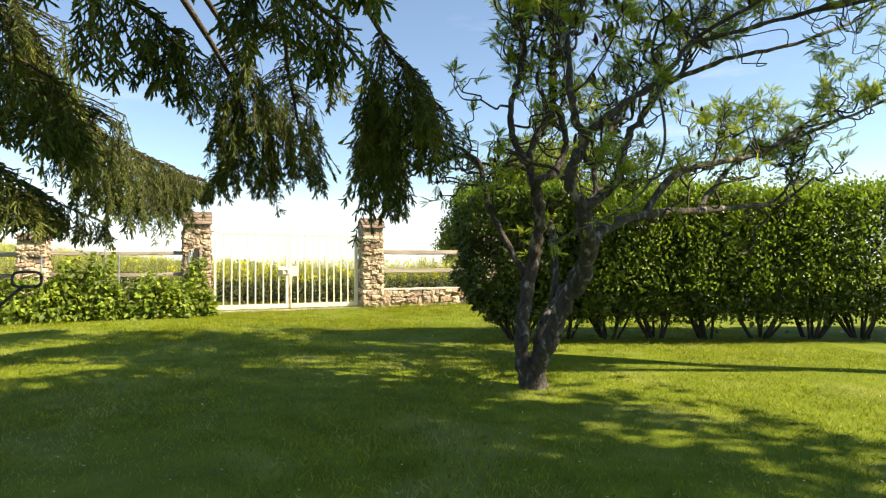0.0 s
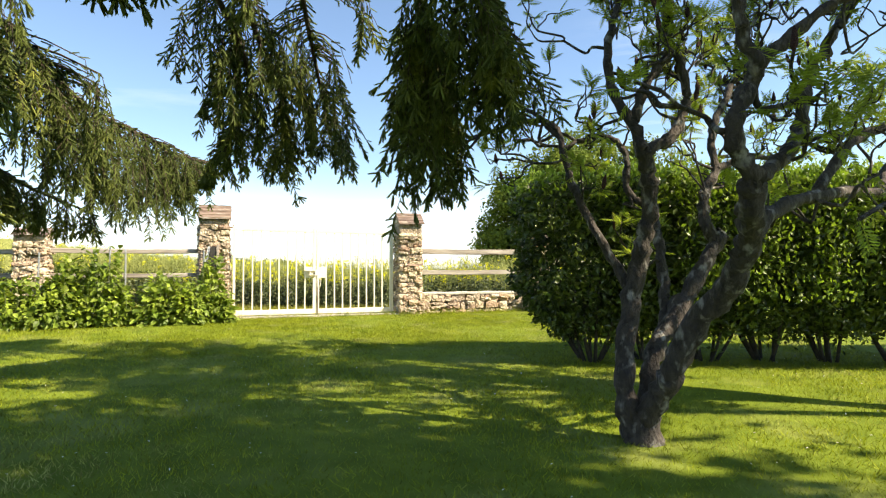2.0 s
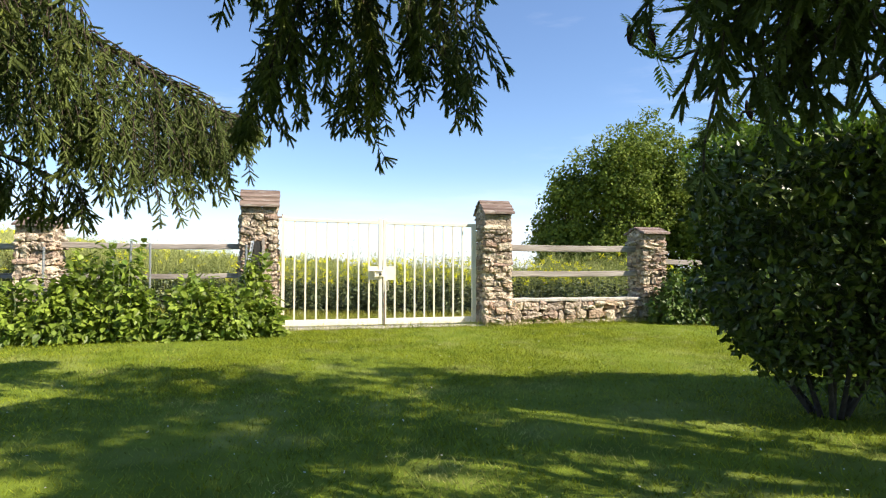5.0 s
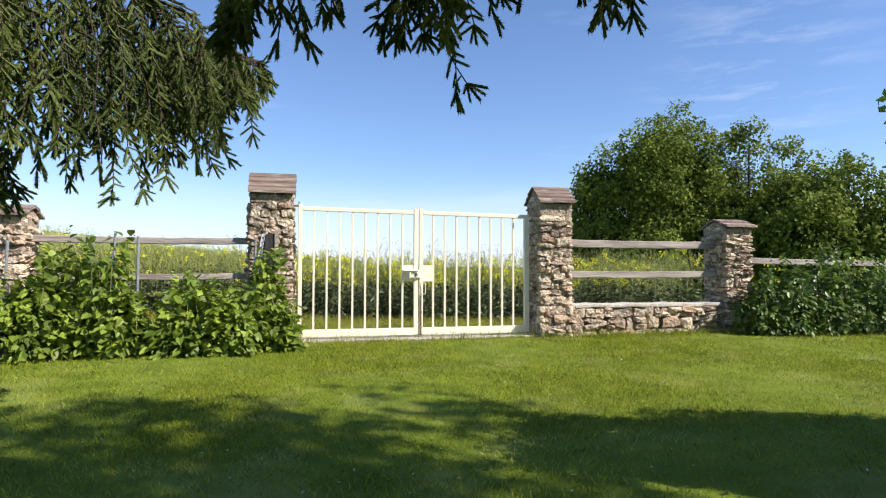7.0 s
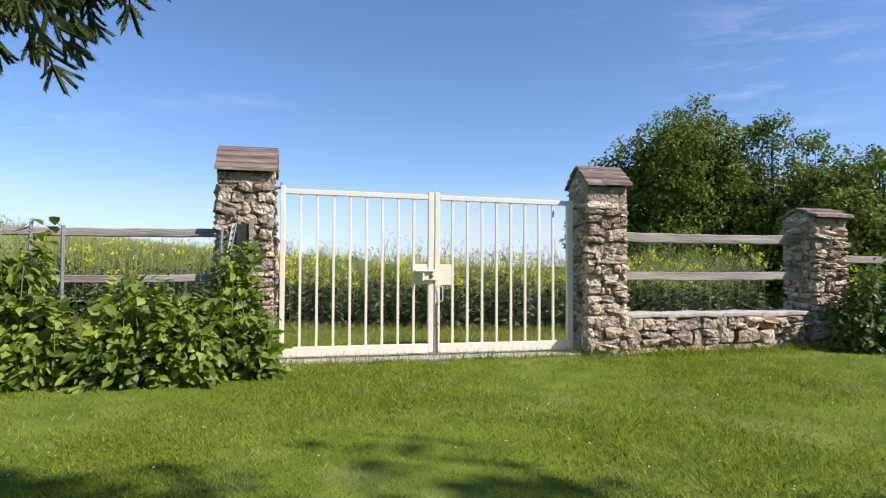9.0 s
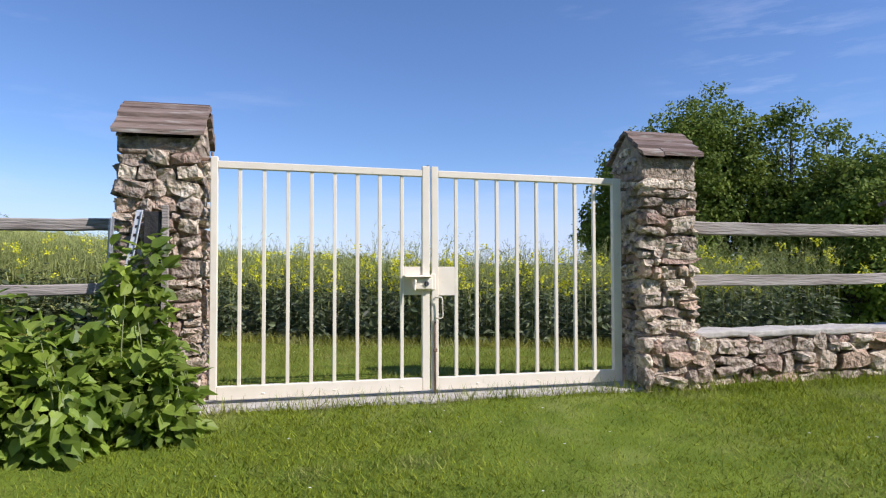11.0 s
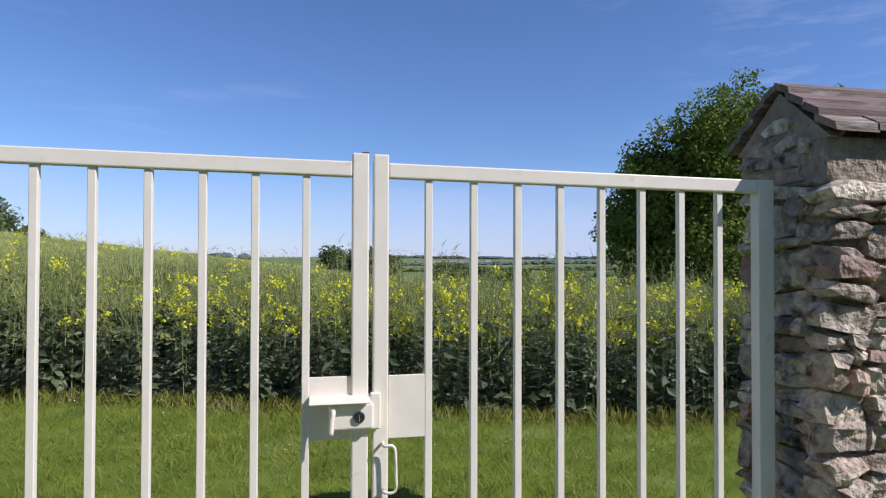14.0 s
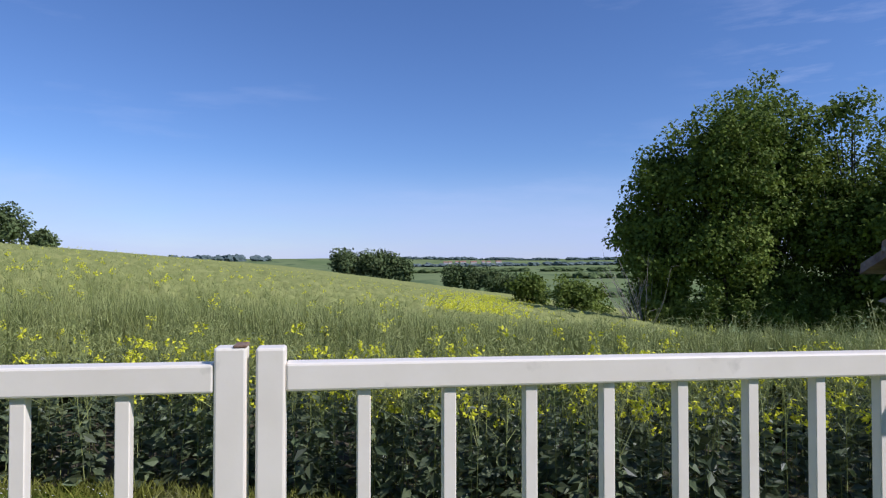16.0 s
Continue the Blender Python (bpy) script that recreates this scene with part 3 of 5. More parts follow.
def rail(name, x0, x1, y, z0, z1, dz=0.0, depth=0.045, seed=0):
    """A sawn wooden fence rail, a little bowed, with worn edges."""
    bm = box(x0, x1, y - depth, y + depth, z0, z1, 0.008)
    bmesh.ops.subdivide_edges(bm, edges=[e for e in bm.edges if e.calc_length() > 0.6], cuts=12)
    for v in bm.verts:
        s = (v.co.x - x0) / (x1 - x0)
        v.co.z += dz * s - 0.012 * math.sin(math.pi * s) + 0.003 * math.sin(v.co.x * 11 + seed)
        v.co.y += 0.006 * math.sin(v.co.x * 3.1 + seed)
    ob = part(name, bm, GREYWOOD, None)
    return tagged(ob, "weathered grey wooden fence rail let into stone pillars", "fence rail", "fence rails")


rail("fence_rail", 3.93, 6.70, 0.10, 1.335, 1.452, 0.0, seed=1)
rail("fence_rail", 3.93, 6.70, 0.10, 0.865, 0.968, 0.005, seed=2)
rail("fence_rail", 7.15, 10.6, 0.12, 1.10, 1.20, -0.04, seed=3)
rail("fence_rail", -3.28, -0.62, 0.10, 1.315, 1.402, 0.0, seed=4)
rail("fence_rail", -3.28, -0.62, 0.10, 0.845, 0.925, 0.0, seed=5)
rail("fence_rail", -8.4, -3.72, 0.10, 1.30, 1.39, -0.02, seed=6)
rail("fence_rail", -8.4, -3.72, 0.10, 0.85, 0.93, 0.0, seed=7)


# ---------- hedge ----------
def shrub_stems(base, n, height, spread, radius, seed):
    r = np.random.default_rng(seed)
    out = []
    for _ in range(n):
        a = r.uniform(0, 2 * np.pi)
        top = np.array(base) + [spread * np.cos(a) * r.uniform(0.4, 1), spread * np.sin(a) * r.uniform(0.4, 1), height * r.uniform(0.8, 1.1)]
        foot = np.array(base) + [0.10 * np.cos(a), 0.10 * np.sin(a), -0.05]
        mid = (foot + top) / 2 + r.normal(0, 0.05, 3) + [0.1 * np.cos(a), 0.1 * np.sin(a), 0]
        line = smooth_line([foot, mid, top], 5)
        out.append(tube(line, np.linspace(radius, radius * 0.4, len(line)), 6))
    return out


def hedge_shrub(x, y, z, half_w, half_d, top, turn, seed, leaves=5200, tip=2300, sunny=0):
    """One clipped laurel of the hedge: bare stems at the foot, a block of glossy leaves, young leaves on top."""
    r = np.random.default_rng(seed)
    ob = thing("laurel_shrub", (x, y, z), "clipped evergreen laurel shrub in a tall garden hedge", "shrub", "shrubs of the hedge")
    for stem in shrub_stems((x, y, z), 9, 1.1, 0.5, 0.026, seed):
        part("stem", stem, HEDGESTEM, ob, smooth=True)
    u = r.uniform(-1, 1, (leaves * 3, 3))
    keep = (np.abs(u) ** 4).sum(1)
    u = u[(keep < 1.25) & ((keep > 0.35) | (r.random(len(u)) < 0.3))][:leaves]
    hz = (top - z - 0.40) / 2
    cz = z + 0.40 + hz
    low = np.clip((-u[:, 2] - 0.35) / 0.65, 0, 1)  # narrower towards the foot
    sx = half_w * (1 - 0.30 * low)
    sy = half_d * (1 - 0.38 * low)
    lump = 1 + 0.09 * np.sin(u[:, 0] * 5 + seed) * np.sin(u[:, 2] * 6 + seed * 2) + 0.05 * np.sin(u[:, 0] * 13 + u[:, 2] * 11 + seed)
    px_, py_ = u[:, 0] * sx * lump, u[:, 1] * sy * lump
    c, s = np.cos(turn), np.sin(turn)
    pos = np.stack([x + c * px_ - s * py_, y + s * px_ + c * py_, cz + u[:, 2] * hz + r.normal(0, 0.02, len(u)) - low * np.abs(r.normal(0, 0.10, len(u)))], -1)
    out = np.stack([c * u[:, 0] - s * u[:, 1], s * u[:, 0] + c * u[:, 1], u[:, 2] * 0.6 + 0.35], -1) ** 3 * 0.7 + r.normal(0, 0.8, (len(u), 3)) + [0, 0, 0.45]
    along = r.normal(0, 1, (len(u), 3)) + [0, 0, 0.2]
    part("leaves", scatter(LEAF, pos, along, out, r.uniform(0.06, 0.11, len(u))), HEDGELEAF, ob, "dark glossy leaves")
    # young shoots stand out of the top and hang over its edge
    t = r.uniform(-1.02, 1.02, (tip, 2))
    edge = np.abs(t).max(1) > 0.85
    up = top - 0.08 + r.gamma(1.6, 0.04, tip) - edge * np.abs(r.normal(0, 0.20, tip))
    tp = np.stack([x + c * t[:, 0] * half_w - s * t[:, 1] * half_d, y + s * t[:, 0] * half_w + c * t[:, 1] * half_d, up], -1)
    # and break out of the sunny face, their paler colour standing in for sunlight too
    face = r.uniform(-1, 1, (sunny, 2)) * [1.0, 0.9]
    high = z + 0.55 + (top - z - 0.6) * (0.5 + 0.5 * face[:, 1]) ** 0.7
    off = -half_d * r.uniform(0.97, 1.10, sunny)
    tp = np.concatenate([tp, np.stack([x + c * face[:, 0] * half_w - s * off, y + s * face[:, 0] * half_w + c * off, high], -1)])
    tip += sunny
    part("young_leaves", scatter(LEAF, tp, r.normal(0, 0.7, (tip, 3)) + [0, 0, 0.9], ball_dirs(tip), r.uniform(0.05, 0.085, tip)), HEDGETIP, ob, "bright young leaves on the clipped top")
    return ob


HEDGE = [(4.22, -6.44), (4.95, -6.62), (5.65, -6.88), (6.40, -7.12), (7.15, -7.42), (7.95, -7.75), (8.75, -8.05), (9.55, -8.35), (10.4, -8.65), (11.2, -8.95), (12.1, -9.3), (13.0, -9.6)]
for k, (hx, hy) in enumerate(HEDGE):
    hz_ = float(terrain(hx, hy))
    hedge_shrub(hx, hy, hz_, 0.98 if k == 0 else 0.62, 0.64 if k == 0 else 0.85, 2.10 + 0.05 * math.sin(k * 2.1), -0.36, 200 + k, 14000 if k == 0 else 7000 if k < 7 else 4200, sunny=0 if k < 2 else 420)


# ---------- sumac ----------
def limb(points, r0, r1, sides=9, steps=6, wobble=0.09):
    """A crooked, knotty limb."""
    line = smooth_line(points, steps)
    line[1:-1] += rng.normal(0, 0.007, (len(line) - 2, 3))
    k = np.arange(len(line))
    return tube(line, np.linspace(r0, r1, len(line)) * (1 + 0.08 * np.sin(k * 1.7) + 0.06 * rng.normal(0, 1, len(line))), sides, wobble)


def pinnate(pairs=7, length=0.27):
    """A feather of short drooping leaflets: corners and faces, of its true size."""
    pos, along, size = [], [], []
    for q in range(pairs):
        s = 0.2 + 0.76 * q / (pairs - 1)
        for side in (-1, 1):
            pos.append((s * length, 0, -0.22 * s * s * length))
            along.append((0.55, side * 0.8, -0.4))
            w = 0.115 * (1 - 0.9 * abs(s - 0.5))
            size.append((w, w * 0.52, w))
    pos.append((length, 0, -0.07)), along.append((1, 0, -0.4)), size.append((0.09, 0.05, 0.06))
    v, f = scatter(LEAF, np.array(pos), np.array(along), np.tile([0.0, 0, 1], (len(pos), 1)), np.array(size))
    n = len(v)
    rib = np.array([(0, 0.004, 0), (0, -0.004, 0), (length, 0, -0.07)])
    return np.concatenate([v, rib]), np.concatenate([f[0], [(n, n + 1, n + 2)]])


FEATHER = pinnate()
SUMAC_AT = (2.65, -9.47, -0.31)
sumac = thing("sumac_tree", SUMAC_AT, "old sumac with crooked grey limbs and feathered leaves on lawn", "tree")
part("trunk", tube([(2.66, -9.48, -0.42), (2.65, -9.48, -0.30), (2.63, -9.48, -0.16), (2.62, -9.48, -0.05)], [0.185, 0.150, 0.125, 0.09], 12, 0.08), BARK, sumac, smooth=True)
twigs, feathers_at, feathers_to, cones = [], [], [], []
rs = np.random.default_rng(5)


def grow_twigs(p, d, length, radius, level, r):
    """Crooked twigs that fork and turn upwards, with a tuft of leaves at each tip."""
    d = unit(d + r.normal(0, 0.5, 3))
    bend = p + d * length * 0.35 + r.normal(0, 0.11, 3) * length
    mid = p + d * length * 0.68 + r.normal(0, 0.16, 3) * length
    end = p + d * length + r.normal(0, 0.1, 3) * length + [0, 0, 0.14 * length]
    line = smooth_line([p, bend, mid, end], 3)
    twigs.append(tube(line, np.linspace(radius, radius * 0.7, len(line)), 4))
    d = unit(end - mid + [0, 0, 0.04])
    if level == 0:
        if r.random() < 0.38:
            cones.append((end, unit(d * 0.3 + [0, 0, 1.0])))
        for _ in range(int(r.integers(4, 7))):
            feathers_at.append(end - d * r.uniform(0, 0.06))
            feathers_to.append(unit(unit(r.normal(0, 1, 3)) + d * 0.5 + [0, 0, 0.25]))
        return
    for _ in range(int(r.integers(2, 4))):
        grow_twigs(end if r.random() < 0.6 else mid, d, length * r.uniform(0.6, 0.85), max(radius * 0.68, 0.0045), level - 1, r)


def grow(points, r0, r1, tips=0, level=2, sides=0, length=0.42):
    """A limb, with twigs at its end and along it."""
    part("limb", limb(points, r0, r1), BARK, sumac, smooth=True)
    p = np.array(points, float)
    for _ in range(tips):
        grow_twigs(p[-1], unit(p[-1] - p[-2]), length, r1 * 0.75, level, rs)
    for k in range(sides):
        q = 1 + (len(p) - 2) * (k + 0.5) / sides
        a, f = int(q), q - int(q)
        foot = p[a] * (1 - f) + p[min(a + 1, len(p) - 1)] * f
        grow_twigs(foot, unit(rs.normal(0, 1, 3) + [0, 0, 0.35]), length * 0.8, r1 * 0.5, max(level - 1, 1), rs)


# the straight front stem and its crown
grow([(2.60, -9.47, -0.34), (2.53, -9.45, 0.02), (2.58, -9.40, 0.42), (2.69, -9.35, 0.80), (2.74, -9.40, 1.10), (2.76, -9.45, 1.35), (2.72, -9.50, 1.64), (2.65, -9.55, 1.82)], 0.085, 0.056)
grow([(2.65, -9.55, 1.82), (2.60, -9.50, 1.99), (2.50, -9.40, 2.27), (2.52, -9.30, 2.60), (2.69, -9.20, 3.04)], 0.050, 0.028, 4, 3, 5)
grow([(2.60, -9.50, 2.04), (2.75, -9.50, 2.37), (2.92, -9.50, 2.58), (2.95, -9.50, 2.91), (3.1, -9.3, 3.3)], 0.040, 0.022, 4, 3, 4)
grow([(2.65, -9.55, 1.81), (2.90, -9.55, 1.93), (3.04, -9.55, 2.21), (2.99, -9.55, 2.51), (2.91, -9.50, 2.73), (2.90, -9.50, 3.08)], 0.046, 0.026, 4, 3, 4)
# the low arm that reaches out over the lawn
grow([(2.68, -9.30, 0.80), (2.55, -9.04, 1.29), (2.47, -8.83, 1.68), (2.47, -8.62, 2.15), (2.33, -8.41, 2.27), (1.93, -8.20, 2.16)], 0.040, 0.018, 3, 2, 4, 0.30)
grow([(2.47, -8.65, 2.08), (2.35, -8.3, 2.40), (2.05, -8.0, 2.50), (1.75, -7.7, 2.62)], 0.022, 0.012, 2, 2, 3, 0.32)
# the stem with a cut end
grow([(2.64, -9.47, -0.34), (2.74, -9.45, 0.04), (2.84, -9.40, 0.33), (3.08, -9.35, 0.57), (3.33, -9.30, 0.86), (3.60, -9.25, 1.19), (3.645, -9.245, 1.23)], 0.078, 0.060)
part("cut_end", tube([(3.635, -9.247, 1.222), (3.652, -9.244, 1.238)], [0.050, 0.046], 10), GREYWOOD, sumac, "pale sawn end of a limb")
grow([(3.58, -9.25, 1.16), (3.52, -9.20, 1.35), (3.62, -9.10, 1.58), (3.83, -9.00, 1.80), (3.90, -8.90, 2.07), (4.03, -8.80, 2.31), (4.33, -8.70, 2.71)], 0.052, 0.028, 4, 3, 6)
grow([(3.84, -9.0, 1.82), (4.3, -8.9, 1.98), (4.9, -8.7, 2.05), (5.5, -8.6, 2.3)], 0.034, 0.018, 3, 2, 5)
# a thinner stem behind
grow([(2.95, -9.36, 0.42), (3.15, -9.15, 0.74), (3.29, -8.90, 1.17), (3.41, -8.65, 1.48), (3.29, -8.50, 1.66), (3.34, -8.40, 2.05), (3.18, -8.30, 2.22), (2.93, -8.20, 2.17)], 0.050, 0.024, 3, 2, 5)
# the heavy stem that leans out
grow([(2.68, -9.50, -0.34), (2.65, -9.55, -0.12), (2.66, -9.70, 0.10), (2.66, -9.82, 0.25), (2.69, -10.0, 0.58), (2.70, -10.3, 0.86), (2.55, -10.6, 1.12), (2.38, -10.75, 1.29), (2.33, -10.85, 1.41)], 0.098, 0.064)
grow([(2.33, -10.85, 1.41), (2.22, -10.85, 1.52), (2.19, -10.85, 1.69), (2.32, -10.85, 1.91), (2.30, -10.90, 1.99)], 0.052, 0.040, 0, 1, 2)
grow([(2.30, -10.90, 1.97), (2.20, -10.90, 2.18), (2.16, -10.90, 2.45), (2.3, -10.7, 2.9)], 0.036, 0.022, 3, 3, 2)
grow([(2.30, -10.90, 1.97), (2.48, -10.95, 2.14), (2.70, -11.0, 2.30), (2.93, -11.05, 2.46), (3.4, -11.0, 2.9)], 0.036, 0.020, 3, 3, 3)
grow([(2.33, -10.85, 1.40), (2.57, -10.80, 1.53), (2.76, -10.75, 1.71), (2.88, -10.70, 2.02), (3.15, -10.65, 2.31), (3.44, -10.6, 2.65)], 0.046, 0.026, 4, 3, 5)
grow([(2.57, -10.58, 1.12), (2.89, -10.45, 1.29), (3.46, -10.3, 1.43), (4.34, -10.1, 1.51), (5.58, -9.9, 1.63)], 0.055, 0.030, 3, 2, 6)
grow([(3.41, -10.3, 1.41), (3.71, -10.3, 1.76), (4.19, -10.25, 1.95), (5.09, -10.2, 2.14), (5.9, -10.1, 2.5)], 0.040, 0.022, 4, 3, 6)
grow([(4.3, -10.1, 1.50), (4.9, -9.8, 1.85), (5.6, -9.5, 2.2), (6.4, -9.3, 2.4)], 0.032, 0.018, 3, 3, 5)
# high limbs over the hedge side
grow([(3.40, -10.6, 2.62), (4.0, -10.8, 2.85), (4.7, -10.9, 3.05), (5.5, -11.0, 3.35)], 0.024, 0.014, 3, 3, 5)
grow([(3.35, -11.0, 2.86), (4.0, -11.5, 3.0), (4.7, -11.9, 3.2)], 0.020, 0.013, 3, 3, 4)
grow([(5.05, -10.2, 2.13), (5.9, -10.6, 2.5), (6.8, -10.9, 2.9)], 0.022, 0.013, 3, 3, 4)
grow([(4.0, -11.5, 3.0), (4.6, -12.3, 3.05), (5.3, -12.9, 3.25)], 0.018, 0.012, 3, 2, 4)
grow([(3.4, -11.0, 2.9), (3.7, -11.9, 3.15), (3.9, -12.6, 3.3)], 0.018, 0.012, 3, 2, 4)
tagged(part("twig_work", join(twigs), BARK, sumac, smooth=True), kind="stuff")
# a long spray of leaves that hangs towards the walk
spray = smooth_line([(2.93, -11.05, 2.46), (2.3, -11.8, 1.75), (1.7, -12.2, 1.30), (1.05, -12.32, 1.04)], 6)
part("limb", tube(spray, np.linspace(0.012, 0.005, len(spray)), 5), BARK, sumac, smooth=True)
tree_feathers = len(feathers_at)
for k in range(10, len(spray)):
    for side in (-1, 1):
        feathers_at.append(spray[k]), feathers_to.append(unit(np.array([-0.3 + 0.2 * side, -0.3 * side, -0.2]) + rs.normal(0, 0.4, 3)))
fa, ft = np.array(feathers_at), np.array(feathers_to)
part("leaves", scatter(FEATHER, fa, ft, np.tile([0.0, 0, 1], (len(fa), 1)) + rs.normal(0, 0.3, (len(fa), 3)), np.where(np.arange(len(fa)) < tree_feathers, 1.0, 0.5) * rs.uniform(0.34, 0.64, len(fa))), SUMACLEAF, sumac, "bright green feathered leaves")
for end, d in cones[:220]:
    line = [end + d * s for s in (0, 0.02, 0.055, 0.09, 0.12)]
    part("fruit_cone", tube(line, [0.007, 0.018, 0.022, 0.014, 0.003], 6, 0.12), SUMACFRUIT, sumac, "dark red fruit cone")


# ---------- spruce ----------
def finger(needles, length, seed, wide, tall, core):
    """A blunt finger of spruce along +x: a thin twig thickly set with short needles."""
    r = np.random.default_rng(seed)
    s = np.linspace(0.04, 1.0, needles) * length
    a = np.arange(needles) * 2.4 + r.uniform(-0.4, 0.4, needles)
    lean = 0.45 + 0.6 * (s / length) ** 3
    out = unit(np.stack([lean, 0.8 * np.cos(a), 0.8 * np.sin(a)], -1))
    foot = np.stack([s, np.zeros(needles), np.zeros(needles)], -1)
    side = unit(np.cross(out, [1, 0, 0])) * wide
    tip = foot + out * (tall * r.uniform(0.8, 1.15, needles))[:, None]
    v = np.stack([foot - side, foot + side, tip], 1).reshape(-1, 3)
    f = np.arange(needles * 3).reshape(-1, 3)
    n = len(v)
    ring = [(x, core * np.cos(b), core * np.sin(b)) for x in (0, length) for b in (0, 2.1, 4.2)]
    tris = [(n + q, n + (q + 1) % 3, n + 3 + q) for q in range(3)] + [(n + (q + 1) % 3, n + 3 + (q + 1) % 3, n + 3 + q) for q in range(3)]
    return np.concatenate([v, np.array(ring)]), np.concatenate([f, np.array(tris)])


FINE, PLAIN, COARSE = finger(28, 0.086, 3, 0.0037, 0.0195, 0.0070), finger(12, 0.096, 5, 0.0066, 0.021, 0.0080), finger(6, 0.22, 4, 0.014, 0.05, 0.014)
SPRUCE_AT = (-3.1, -12.2, -0.40)
spruce = thing("spruce_tree", SPRUCE_AT, "large old spruce with long drooping boughs over the lawn", "tree")
part("trunk", tube([(-3.1, -12.2, -0.5), (-3.1, -12.2, 0.3), (-3.08, -12.2, 4), (-3.1, -12.15, 9), (-3.1, -12.2, 15)], [0.42, 0.34, 0.28, 0.18, 0.03], 12, 0.03), SPRUCEBARK, spruce, smooth=True)


def bough(points, radius, n, width, drop, seed, start=0.1, shape=None, bare=0.12):
    """A bough with curtains of hanging twigs set with fingers. drop: lengths of the strands from foot to tip; bare: share of dead twigs."""
    r = np.random.default_rng(seed)
    line = smooth_line(points, 6)
    wood = [tube(line, np.linspace(radius, radius * 0.25, len(line)), 7, 0.05)]
    seg = np.linalg.norm(np.diff(line, axis=0), axis=1)
    t = np.concatenate([[0], np.cumsum(seg)]) / seg.sum()
    whole = seg.sum()
    pos, along, size = [], [], []
    step_m = 0.12 if shape is COARSE else 0.046

    def place(s):
        return np.array([np.interp(s, t, line[:, q]) for q in range(3)])

    def add(p, d, big):
        pos.append(p), along.append(d), size.append(big)

    # fingers along the top of the bough itself
    for s in np.arange(start, 1.0, step_m * 0.6 / whole):
        c, ahead = place(s), unit(place(min(s + 0.03, 1)) - place(max(s - 0.03, 0)))
        side = unit(np.cross(ahead, [0, 0, 1])) * r.choice((-1, 1))
        add(c + side * radius * 0.3, unit(ahead * 0.8 + side * r.uniform(0.2, 1.0) + [0, 0, r.uniform(-0.5, 0.25)] + r.normal(0, 0.15, 3)), r.uniform(0.8, 1.25))
    bunches = [(start + (1 - start) * (k + r.uniform(0, 1)) / max(6, n // 9), r.normal(0, 0.5), r.uniform(0.62, 1.0)) for k in range(max(6, n // 9))]
    for k in range(n):
        if k < n // 8:  # the end is set all along
            s, lat, share = r.uniform(0.9, 1.0), r.normal(0, 0.35), r.uniform(0.6, 1.0)
        else:
            s, lat, share = bunches[r.integers(len(bunches))]
        s = float(np.clip(s + r.normal(0, 0.016), start, 1))
        c, ahead = place(s), unit(place(min(s + 0.05, 1)) - place(max(s - 0.05, 0)))
        side = unit(np.cross(ahead, [0, 0, 1]))
        lat = (lat + r.normal(0, 0.08)) * width * (1 - 0.80 * s)
        p = c + side * lat + ahead * abs(lat) * 0.4 + [0, 0, -0.25 * abs(lat)]
        if abs(lat) > 0.08:
            wood.append(tube([c, (c + p) / 2 + [0, 0, 0.03], p], [0.010, 0.007, 0.004], 4))
            for q in np.arange(0.2, 1.0, 0.07 / abs(lat)) if shape is not COARSE else (0.5, 0.9):
                add(c + (p - c) * q, unit((p - c) + r.normal(0, 0.6, 3) * abs(lat) + [0, 0, -0.2 * abs(lat)]), r.uniform(0.7, 1.1))
        long = np.interp(s, np.linspace(start, 1, len(drop)), drop) * share * r.uniform(0.68, 1.05) * (1 - 0.3 * min(1.0, abs(lat) / 0.35))
        dead = r.random() < bare and s < 0.85
        d = unit(np.array([0, 0, -1.0]) + 0.14 * side * np.sign(lat) + 0.10 * ahead + r.normal(0, 0.13, 3))
        fan = unit(np.cross(d, r.normal(0, 1, 3)))  # the twig lies flat, its fingers to both sides
        q, path, turn = p.copy(), [p.copy()], 1
        gone, thick = 0.0, r.uniform(0.75, 1.0)
        while gone < long:
            q = q + d * step_m
            gone += step_m
            d = unit(d + r.normal(0, 0.09, 3) + [0, 0, -0.05])
            path.append(q.copy())
            fill = 0.15 if dead else thick * (0.62 + 0.38 * gone / max(long, 0.01))
            for _ in range(2):
                turn = -turn
                if r.random() < fill:
                    add(q, unit(d * r.uniform(0.7, 1.1) + fan * turn * r.uniform(0.45, 0.95) + r.normal(0, 0.22, 3)), r.uniform(0.6, 1.15))
        if not dead:
            for turn in (-0.6, 0.0, 0.6):
                add(q, unit(d + fan * turn + r.normal(0, 0.12, 3)), r.uniform(0.8, 1.15))
        if len(path) > 3 and shape is not COARSE:
            wood.append(tube(path[::2] + [path[-1]], [0.0034] * (len(path[::2]) + 1), 3))
    pos, along = np.array(pos), np.array(along)
    needles = scatter(shape or FINE, pos, along, ball_dirs(len(pos)), np.array(size))
    return join(wood), needles


def hang(points, radius, n, width, drop, seed, start, shape=None, bare=0.12):
    wood, needles = bough(points, radius, n, width, drop, seed, start, shape, bare)
    b = part("bough", wood, SPRUCEBARK, spruce, smooth=True)
    part("needles", needles, NEEDLE, b, "dark green hanging needles")


